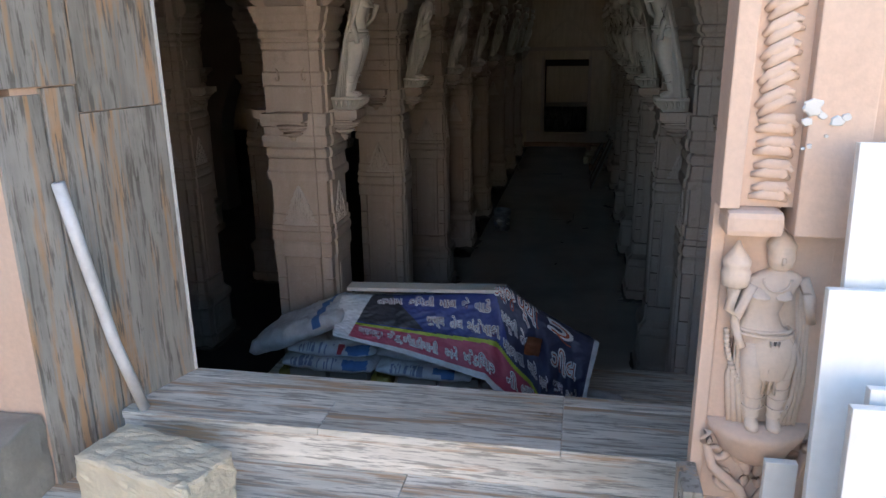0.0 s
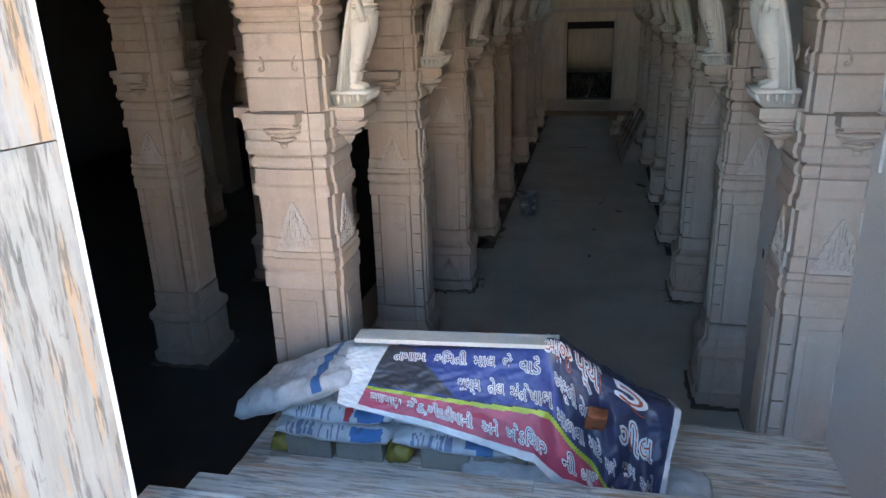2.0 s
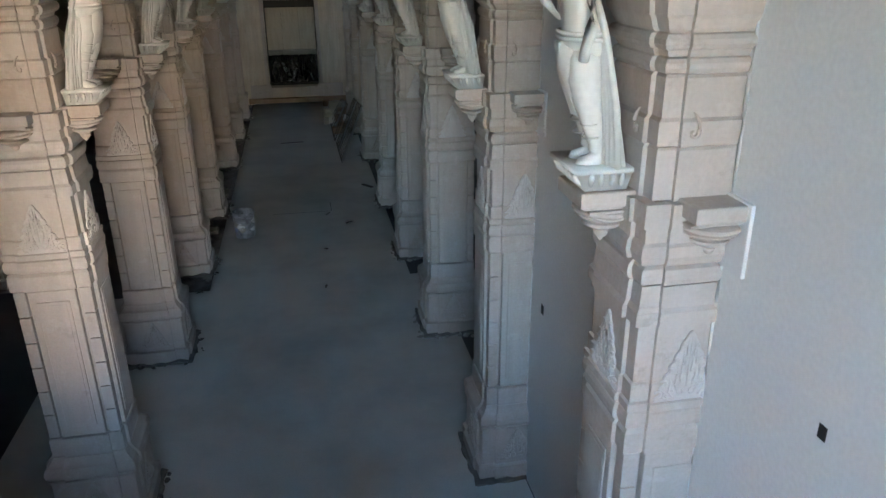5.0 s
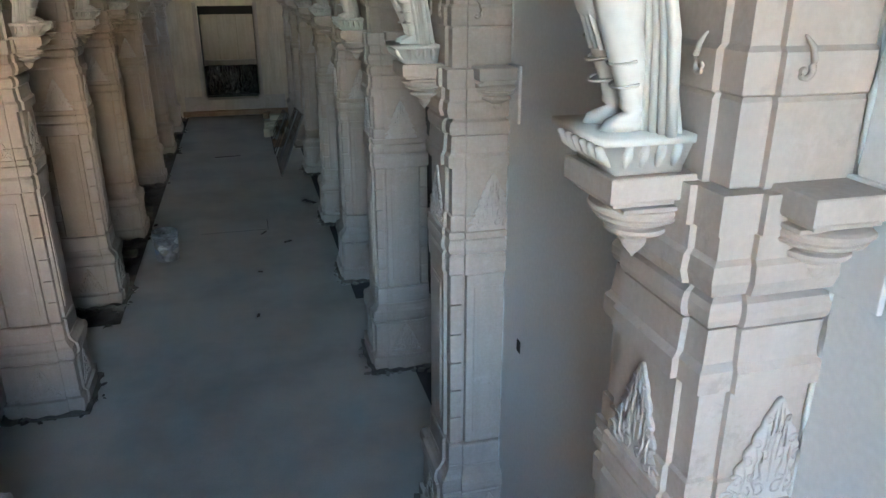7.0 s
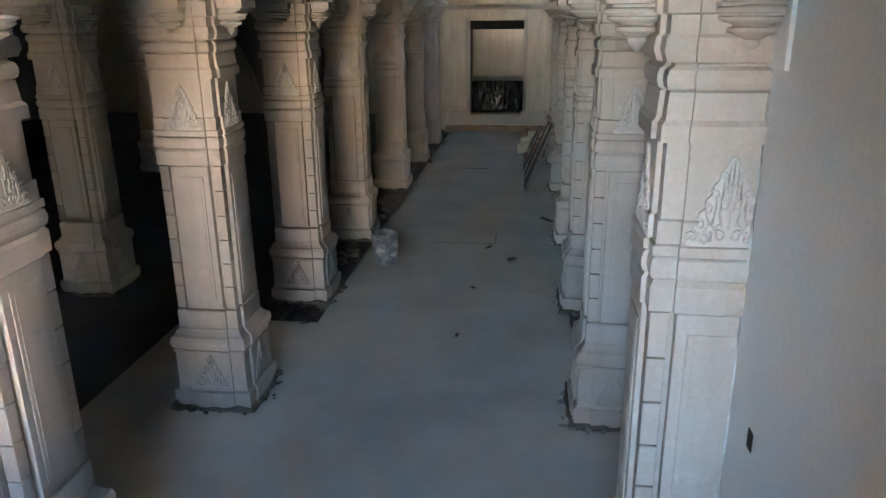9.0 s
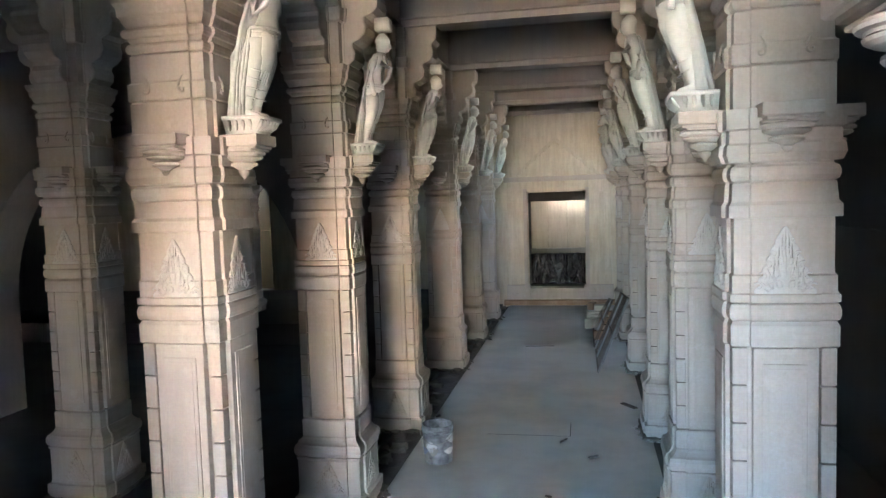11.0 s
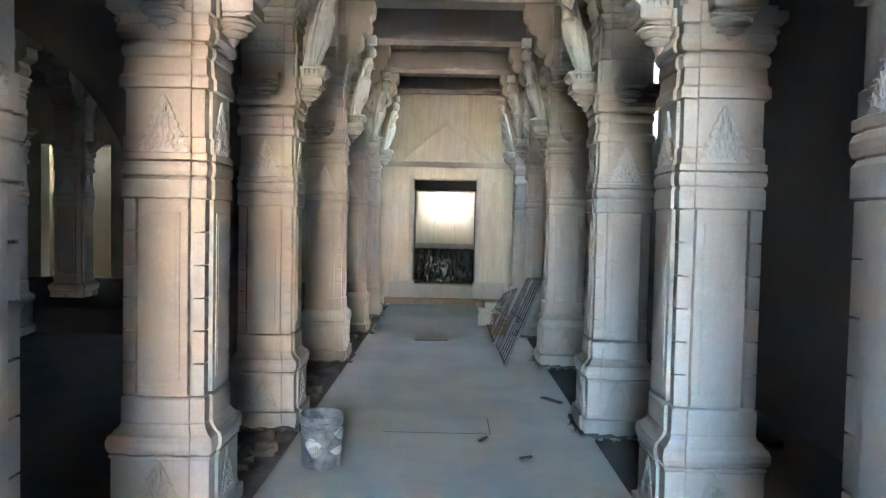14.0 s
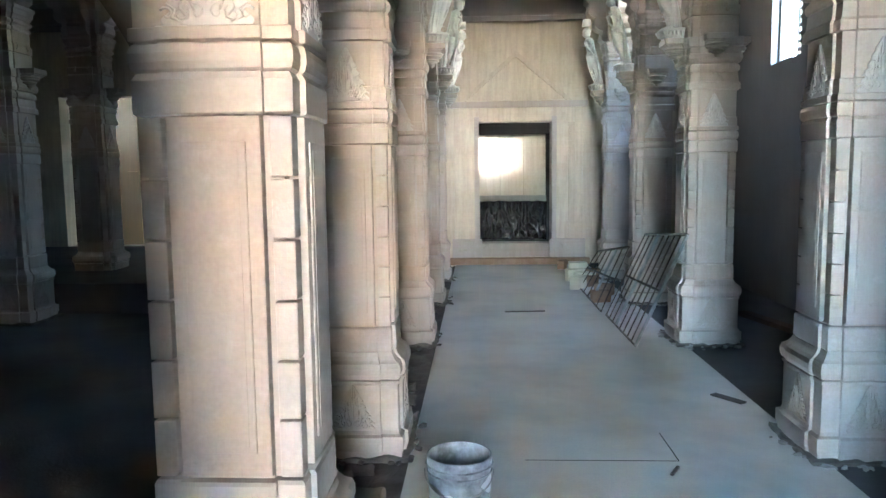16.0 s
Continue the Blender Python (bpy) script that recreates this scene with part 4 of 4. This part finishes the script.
banner = thing("banner", "printed vinyl banner draped over cement sacks", "banner")
bm = bmesh.new()
NU, NV = 320, 130
grid = [[bm.verts.new(banner_at(i / NU, -0.6 + 1.6 * j / NV)) for i in range(NU + 1)] for j in range(NV + 1)]
for j in range(NV):
    for i in range(NU):
        f = bm.faces.new((grid[j][i], grid[j][i + 1], grid[j + 1][i + 1], grid[j + 1][i]))
        f.material_index = banner_index((i + 0.5) / NU, -0.6 + 1.6 * (j + 0.5) / NV)
part("sheet", bm, (BAN_WHITE, BAN_RED, BAN_LIME, BAN_NAVY, BAN_BLUE, BAN_BLACK), banner, smooth=True)


def letters(body, weight):
    """The flat outlines of a word, thickened by weight."""
    cu = bpy.data.curves.new("letters", "FONT")
    cu.body, cu.size, cu.resolution_u, cu.offset = body, 1.0, 2, weight
    tmp = bpy.data.objects.new("letters", cu)
    scene.collection.objects.link(tmp)
    me = bpy.data.meshes.new_from_object(tmp.evaluated_get(bpy.context.evaluated_depsgraph_get()))
    bpy.data.objects.remove(tmp)
    bm = bmesh.new()
    bm.from_mesh(me)
    return bm


def writing(body, u0, u1, v, size, material=None, slope=0.0):
    """Words laid on the banner between u0 and u1 with their base line at v, dark or red inside a white outline."""
    face = letters(body, -0.012)
    if not face.verts:
        return
    x0, x1 = min(q.co.x for q in face.verts), max(q.co.x for q in face.verts)
    for bm, ink, lift, words in ((letters(body, 0.06), BAN_WHITE, 0.006, "white letter outlines"), (face, material or BAN_MAROON, 0.0085, "printed letters")):
        bmesh.ops.triangulate(bm, faces=bm.faces)
        bmesh.ops.subdivide_edges(bm, edges=[e for e in bm.edges if e.calc_length() > 0.2], cuts=2)
        for q in bm.verts:
            k = (q.co.x - x0) / (x1 - x0)
            q.co = banner_at(u0 + (u1 - u0) * k, v + slope * k - q.co.y * size, lift)
        part("lettering", bm, ink, banner, words)


for words, u0, u1, v, size, ink, slope in (
        ("તમામ", 0.155, 0.25, 0.18, 0.17, None, 0.0), ("કિંમતી", 0.28, 0.375, 0.19, 0.17, None, 0.0), ("માલ", 0.40, 0.46, 0.20, 0.17, None, 0.0), ("જે", 0.485, 0.51, 0.21, 0.17, None, 0.0), ("વાડે", 0.535, 0.59, 0.22, 0.17, None, 0.03),
        ("શુધ્ધ", 0.355, 0.42, 0.46, 0.17, None, 0.0), ("તેલ", 0.445, 0.49, 0.47, 0.17, None, 0.0), ("સંતોષાકા", 0.51, 0.62, 0.48, 0.17, None, 0.03),
        ("સાસણ", 0.10, 0.19, 0.80, 0.17, None, 0.03), ("રોડ,", 0.21, 0.265, 0.83, 0.17, None, 0.01), ("ગીદડીયાની", 0.27, 0.40, 0.84, 0.17, None, 0.02), ("અને", 0.43, 0.475, 0.86, 0.16, None, 0.0), ("ખોડિયાર", 0.50, 0.605, 0.86, 0.17, None, 0.02),
        ("અકૂળી", 0.63, 0.685, 0.34, 0.15, None, 0.08), ("તેલ,", 0.695, 0.735, 0.45, 0.15, None, 0.04), ("માળવા", 0.635, 0.70, 0.58, 0.15, None, 0.08), ("માટે", 0.715, 0.755, 0.68, 0.15, None, 0.04), ("મળો", 0.77, 0.81, 0.76, 0.15, None, 0.04),
        ("ની", 0.645, 0.675, 0.86, 0.15, None, 0.02), ("બાજુ", 0.69, 0.735, 0.90, 0.14, None, 0.02), ("ગીલ", 0.825, 0.93, 0.56, 0.30, BAN_ORANGE, 0.03), ("ર", 0.82, 0.90, 0.20, 0.30, BAN_ORANGE, 0.03),
        ("આજે", 0.60, 0.68, 0.10, 0.26, BAN_ORANGE, 0.12), ("પ્યો", 0.69, 0.77, 0.14, 0.30, BAN_ORANGE, 0.08), ("અને", 0.90, 0.95, 0.82, 0.16, None, 0.03), ("શુભ", 0.835, 0.88, 0.74, 0.13, None, 0.03)):
    writing(words, u0, u1, v, size, ink, slope)
plank = bmesh.new()
box(plank, -0.91, 0.05, 4.465, 4.575, 0, 0.022, 0.003)
tagged(part("wooden_board", plank, BOARD, at=Matrix.Translation((0, 0, 1.674)) @ Matrix.Rotation(radians(-2.0), 4, "Y")), "whitewashed board lying on the sack pile", "board")
lump = boxes((-0.045, 0.045, -0.03, 0.03, 0, 0.10), bevel=0.012)
bmesh.ops.subdivide_edges(lump, edges=lump.edges, cuts=2, use_grid_fill=True)
rough_up(lump, 0.006, 30)
tagged(part("brick_piece", lump, BROWN_TAPE, at=pose(0.22, 4.375, 1.36, 22, 8, 0)), "brown brick piece weighting the banner", "brick")

# ---- bucket, trestle, rubble ----
bucket = thing("bucket", "white plastic paint bucket smeared with cement", "bucket", pose(-0.80, 12.08, 0.0))
part("body", lathe(bmesh.new(), [(0.118, 0.0), (0.1245, 0.004), (0.1365, 0.30), (0.139, 0.302), (0.14, 0.335), (0.134, 0.34), (0.13, 0.335), (0.128, 0.30), (0.117, 0.02), (0.002, 0.018)], n=32), BUCKET, bucket, smooth=True)
for z, r in ((0.27, 0.134), (0.30, 0.139)):
    bm = bmesh.new()
    tube(bm, [((r + 0.003) * math.cos(a), (r + 0.003) * math.sin(a), z) for a in np.linspace(0, 2 * math.pi, 33)], 0.004, 6)
    part("rib", bm, BUCKET, bucket, smooth=True)
bm = bmesh.new()
tube(bm, [(0.145 * math.cos(a), -0.05 - 0.10 * math.sin(a) * 0.9, 0.29 - 0.10 * math.sin(a)) for a in np.linspace(0, math.pi, 17)], 0.003, 6)
part("handle", bm, STEEL, bucket, "thin wire handle", True)
for i in range(7):
    a = random.uniform(2.6, 6.4)
    bm = bmesh.new()
    w, h, zc = random.uniform(0.25, 0.6), random.uniform(0.02, 0.06), random.uniform(0.08, 0.25)
    strip = [[bm.verts.new(((0.126 + 0.0405 * z) * math.cos(b), (0.126 + 0.0405 * z) * math.sin(b), z)) for z in (zc - h * math.sin(t), zc + h * 0.6 * math.sin(t))]
             for t, b in zip(np.linspace(0.05, 3.1, 9), np.linspace(a - w, a + w, 9))]
    for p, q in zip(strip, strip[1:]):
        bm.faces.new((p[0], q[0], q[1], p[1]))
    part("smear", bm, (CEMENT, GREYSTONE, CEMENT, SACK_DARK)[i % 4], bucket, "dried cement smear", True)

def grille(corners, bars, bright, label):
    """A leaning welded frame: corners run along the foot and then along the top."""
    a0, b0, c0, d0 = (Vector(c) for c in corners)
    rack = thing("steel_frame", label, "metal frame", group="steel frames by the columns")
    for p, q in ((a0, b0), (c0, d0), ((a0 + c0) / 2, (b0 + d0) / 2)):
        bm = bmesh.new()
        tube(bm, [p, q], 0.013, 4)
        part("rail", bm, RUST, rack)
    for i in range(bars):
        bm = bmesh.new()
        t = i / (bars - 1)
        tube(bm, [a0.lerp(b0, t), c0.lerp(d0, t)], 0.017 if i in bright else 0.008, 6)
        part("bar", bm, STEEL if i in bright else RUST, rack)
    return rack


grille(((0.65, 15.36, 0.012), (0.64, 16.75, 0.012), (1.03, 15.20, 0.995), (1.00, 16.60, 0.88)), 9, (0, 5), "rusty steel grille frame leaning on a column")
grille(((0.62, 16.95, 0.012), (0.62, 18.9, 0.012), (0.90, 16.90, 0.72), (0.90, 18.9, 0.46)), 7, (2,), "low rusty steel frame behind the leaning grille")
for x, y, z, a, tilt in ((0.66, 19.3, 0.0, 20, 0), (0.74, 18.95, 0.0, -35, 0), (0.60, 18.6, 0.0, 62, 0), (0.80, 20.1, 0.0, 8, 0)):
    bm = boxes((-0.14, 0.14, -0.07, 0.07, 0.0, 0.17), bevel=0.012)
    rough_up(bm, 0.018, 11)
    tagged(part("pale_offcut", bm, BLOCK, at=pose(x, y, z, 0, tilt, a)), "pale broken stone offcut by the steel frames", "stone", "pale stone offcuts")
for i in range(46):
    y = random.uniform(10.4, 21.0)
    s = random.uniform(0.02, 0.075)
    bm = boxes((-s, s, -s * 0.7, s * 0.7, -s * 0.5, s * 0.5), bevel=s * 0.2)
    bmesh.ops.subdivide_edges(bm, edges=bm.edges, cuts=1, use_grid_fill=True)
    rough_up(bm, s * 0.45, 18)
    tagged(part("rubble_stone", bm, RUBBLE_STONE if i % 3 else RUBBLE, at=pose(random.uniform(-1.42, -1.14), y, -0.02, random.uniform(-20, 20), random.uniform(-20, 20), random.uniform(0, 180))), "broken stone lying in the earth strip", "rubble", "rubble along the floor slab")
for x, y, a, w, d in ((0.55, 12.3, 30, 0.05, 0.012), (0.2, 11.4, -20, 0.025, 0.01), (0.95, 13.9, -55, 0.12, 0.03), (-0.2, 17.0, 5, 0.22, 0.012), (0.15, 10.3, 80, 0.03, 0.012), (0.28, 12.7, 60, 0.06, 0.008)):
    bm = boxes((-w, w, -d, d, 0, 0.012), bevel=0.003)
    tagged(part("wood_chip", bm, RUBBLE, at=pose(x, y, 0.0, 0, 0, a)), "dark wood splinter on the cement floor", "debris", "splinters on the floor")
for x, y, a in ((0.72, 17.6, 12), (0.85, 18.1, -30), (0.78, 18.8, 40), (0.9, 19.5, 5), (0.62, 20.6, 70)):
    bm = boxes((-0.11, 0.11, -0.06, 0.06, 0, 0.14), bevel=0.01)
    rough_up(bm, 0.02, 9)
    tagged(part("stone_offcut", bm, DIRT, at=pose(x, y, 0.0, 0, 0, a)), "brown dirt-covered stone offcut on the floor", "stone", "stone offcuts")
for x0, x1, y0, y1, z in ((-0.47, 0.34, 12.836, 12.842, 0.0012), (0.335, 0.341, 12.84, 13.25, 0.0012)):
    structure("floor_crack", boxes((x0, x1, y0, y1, -0.003, z)), DARK, "thin dark joint in the cement floor")

# ---- end doorway ----
door = tagged(new("door_end"), "cream marble doorway with black plastic sheet inside", "doorway", kind="structure")
for x0, x1, z0, z1, out in ((-1.10, -0.69, 0.0, 2.60, 0.05), (0.53, 1.04, 0.0, 2.60, 0.05), (-1.16, 1.10, 2.60, 2.70, 0.09), (-0.69, 0.53, 2.38, 2.60, 0.05),
                            (-0.76, -0.682, 0.36, 2.45, 0.08), (0.522, 0.60, 0.36, 2.45, 0.08), (-1.14, -0.64, 0.0, 0.42, 0.10), (0.48, 1.08, 0.0, 0.42, 0.10), (-0.64, 0.48, 0.12, 0.345, 0.06)):
    part("frame_piece", boxes((x0, x1, END - out, END - 0.002, z0, z1), bevel=0.006), POLISHED if out == 0.05 else SAND, door)
part("step", boxes((-1.2, 1.14, END - 0.22, END - 0.1, 0.0, 0.11), bevel=0.012), DIRT, door)
part("side_strip", boxes((0.80, 0.90, END - 0.075, END - 0.05, 0.45, 2.35)), GLOSSY, door)
gable = bmesh.new()
loft(gable, [[(-0.98, y, 2.72), (0.84, y, 2.72), (-0.07, y, 3.50)] for y in (END - 0.03, END - 0.004)])
part("gable", gable, POLISHED, door)
for sx in (-1, 1):
    rib = bmesh.new()
    loft(rib, [[(-0.07 + sx * 0.93, y, 2.702), (-0.07 + sx * 0.84, y, 2.702), (-0.07, y, 3.42), (-0.07, y, 3.52)] for y in (END - 0.055, END - 0.004)])
    part("gable_edge", rib, GLEAM, door)
# Dark sides and an added header stand for shadow inside the recess.
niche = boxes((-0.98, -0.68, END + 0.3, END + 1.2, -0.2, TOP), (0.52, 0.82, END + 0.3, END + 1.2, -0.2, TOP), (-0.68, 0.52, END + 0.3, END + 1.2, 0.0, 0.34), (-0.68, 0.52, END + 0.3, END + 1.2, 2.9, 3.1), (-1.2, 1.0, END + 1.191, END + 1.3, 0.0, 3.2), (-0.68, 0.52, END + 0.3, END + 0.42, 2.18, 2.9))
structure("wall_niche", niche, NICHE, "sides of the shrine recess, coloured dark for their shade")
shrine = tagged(new("wall_shrine"), "polished cream marble panels at the back of the recess", "wall", kind="structure")
for x0, x1 in ((-0.68, -0.30), (-0.30, 0.12), (0.12, 0.52)):
    part("panel", boxes((x0 + 0.0015, x1 - 0.0015, END + 1.0, END + 1.19, 0.34, 2.895)), GLOSSY, shrine)
part("ledge", boxes((-0.68, 0.52, END + 0.86, END + 0.999, 0.98, 1.12), bevel=0.006), GREYSTONE, shrine)
sheet = bmesh.new()
cols, rws = 60, 30
gv = [[sheet.verts.new((-0.67 + 1.18 * i / cols, END + 0.70 + 0.05 * noise.noise(Vector((i * 0.33, j * 0.11, 3))) + 0.025 * noise.noise(Vector((i * 0.9, j * 0.35, 7))), 0.345 + 0.68 * j / rws + 0.02 * noise.noise(Vector((i * 0.2, 1, 1))))) for i in range(cols + 1)] for j in range(rws + 1)]
for j in range(rws):
    for i in range(cols):
        sheet.faces.new((gv[j][i], gv[j][i + 1], gv[j + 1][i + 1], gv[j + 1][i]))
ob = part("plastic_sheet", sheet, BLACK_SHEET, smooth=True)
sol = ob.modifiers.new("thickness", "SOLIDIFY")
sol.thickness = 0.003
tagged(ob, "crumpled black plastic sheet hung in the recess", "plastic sheet")
# Added box behind the end wall; its roof and ends hold back daylight.
structure("wall_outside", boxes((-9.0, -2.6, END + 1.6, END + 1.8, -0.2, 4.2), (-9.0, -2.6, END + 0.302, END + 1.6, 3.3, 3.5), (-9.2, -9.0, END + 0.302, END + 1.8, -0.2, 3.0), (-2.8, -2.602, END + 0.302, END + 1.598, -0.2, 3.298)), OPENING_SHADE, "beige wall, roof and ends added to dim the opening's daylight")

# ---- side window ----
win = tagged(new("window_1"), "tall stone lattice window high in the side wall", "window", kind="structure")
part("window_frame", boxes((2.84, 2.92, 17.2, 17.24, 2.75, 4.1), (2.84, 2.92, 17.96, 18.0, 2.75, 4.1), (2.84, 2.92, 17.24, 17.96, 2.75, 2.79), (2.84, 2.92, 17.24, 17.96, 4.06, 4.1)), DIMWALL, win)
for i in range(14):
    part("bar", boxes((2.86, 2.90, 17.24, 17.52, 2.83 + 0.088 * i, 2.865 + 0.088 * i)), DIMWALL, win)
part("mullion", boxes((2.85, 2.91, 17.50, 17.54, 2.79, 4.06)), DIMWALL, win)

# ---- wall holes and marks ----
for x, y, z, s in ((WALL_R, 4.40, 2.16, 0.016), (WALL_R, 6.705, 1.385, 0.022), (WALL_SIDE - 0.012, 10.8, 1.60, 0.026)):
    bm = boxes((x - 0.0025, x + 0.02, y - s, y + s, z - s * 1.4, z + s * 1.4), bevel=0.002)
    structure("wall_hole", bm, DARK, "small dark fixing hole in the plaster")
structure("wall_hole", boxes((1.357 - 0.014, 1.357 + 0.014, 10.925, 10.95, 1.985, 2.02), bevel=0.003), DARK, "small dark hole in a column panel")

# broken stone end set in the plaster beside the stairs
bm = boxes((WALL_R - 0.03, WALL_R + 0.02, 2.9, 4.11, 2.87, STAIR_TOP), bevel=0.004)
structure("wall_stone", bm, SAND_WARM, "peach stone block set into the plastered wall")
bm = boxes((WALL_R - 0.045, WALL_R + 0.02, 2.9, 4.08, 2.71, 2.868))
bmesh.ops.subdivide_edges(bm, edges=bm.edges, cuts=7, use_grid_fill=True)
rough_up(bm, 0.03, 11)
structure("wall_mortar", bm, GREYSTONE, "broken grey mortar under the stone block")
bm = boxes((WALL_R - 0.034, WALL_R + 0.02, 4.112, 4.14, 2.70, STAIR_TOP))
bmesh.ops.subdivide_edges(bm, edges=bm.edges, cuts=9, use_grid_fill=True)
rough_up(bm, 0.008, 17)
structure("wall_plaster_edge", bm, CEMENT, "rough white plaster edge beside the stone block")

# plaster pads on the wall behind the half columns' brackets
for y in COLUMN_Y[:2]:
    structure("wall_pad", boxes((WALL_R - 0.013, WALL_R + 0.01, y - 0.345, y - 0.20, 2.42, 2.665), bevel=0.004), PLASTER, "square plaster pad on the wall behind a bracket")

# plaster beads where the half columns meet the wall
for y in COLUMN_Y[:2]:
    for s in (-1, 1):
        bm = bmesh.new()
        tube(bm, [(WALL_R - 0.001, y + s * (0.219 + 0.004 * noise.noise(Vector((i, y, s)))), 0.02 + 0.1 * i + (LANDING if y < 6 else 0)) for i in range(26 if y < 6 else 36)], [0.006 + 0.003 * noise.noise(Vector((i * 2.3, y, 4))) for i in range(26 if y < 6 else 36)], 5)
        structure("wall_bead", bm, CEMENT, "rough white plaster bead along a half column", True)

# pale plaster splashes on the carved pilaster
for x, z, r in ((0.934, 2.975, 0.020), (0.926, 2.945, 0.010), (0.955, 2.958, 0.008), (0.985, 2.945, 0.012), (1.002, 2.955, 0.009), (0.936, 2.893, 0.006), (0.924, 2.888, 0.004), (0.968, 2.915, 0.004)):
    bm = bmesh.new()
    loft(bm, [[(0.462 + 0.827 * (x - 0.462) + k * r * math.cos(a) * (1 + 0.5 * noise.noise(Vector((math.cos(a) * 2, math.sin(a) * 2, x * 40)))), 1.8935 - d, 3.138 + 0.827 * (z - 3.138) + k * 0.8 * r * math.sin(a) * (1 + 0.5 * noise.noise(Vector((math.sin(a) * 2, x * 30, math.cos(a)))))) for a in np.linspace(0, 6.1, 16)] for k, d in ((1.0, 0.0), (0.8, 0.0025))])
    structure("wall_splash", bm, CEMENT, "pale plaster splash on the sandstone")

# dark timber along the side wall
for x, y, w, length, turn in ((2.35, 13.4, 0.10, 1.5, 4), (2.52, 14.3, 0.08, 1.9, -3), (2.20, 16.2, 0.12, 1.2, 12)):
    bm = boxes((-w / 2, w / 2, -length / 2, length / 2, 0, 0.05), bevel=0.005)
    tagged(part("timber", bm, TIMBER, at=pose(x, y, -0.003, 0, 0, turn)), "dark weathered timber lying along the side wall", "timber", "timber along the wall")

# broken mortar and dirt round the column feet
rng = random.Random(11)
for name, rows, label in (("mortar_crumbs", [(ROW_L, y) for y in COLUMN_Y[1:]], "dark broken mortar crumbs round the column feet"), ("mortar_scraps", [(ROW_R, y) for y in COLUMN_Y[2:]], "grey mortar scraps round the column feet")):
    bm = bmesh.new()
    for cx, cy in rows:
        for i in range(34):
            side, along = rng.choice(((1, 0), (-1, 0), (0, -1), (0, -1))), rng.uniform(-0.27, 0.27)
            out = 0.275 + abs(rng.gauss(0, 0.035))
            px, py = cx + side[0] * out + (along if side[0] == 0 else 0), cy + side[1] * out + (along if side[1] == 0 else 0)
            r = rng.uniform(0.008, 0.026)
            m = Matrix.Translation((px, py, r * 0.25)) @ Matrix.Rotation(rng.uniform(0, 6.28), 4, "Z") @ Matrix.Diagonal((r * rng.uniform(0.9, 2.2), r, r * rng.uniform(0.5, 0.9), 1))
            ball = bmesh.ops.create_icosphere(bm, subdivisions=1, radius=1.0, matrix=m)
            for v in ball["verts"]:
                v.co += Vector((rng.uniform(-1, 1), rng.uniform(-1, 1), rng.uniform(-1, 1))) * r * 0.25
    tagged(part(name, bm, RUBBLE if "dark" in label else GREYSTONE), label, "rubble", kind="stuff")
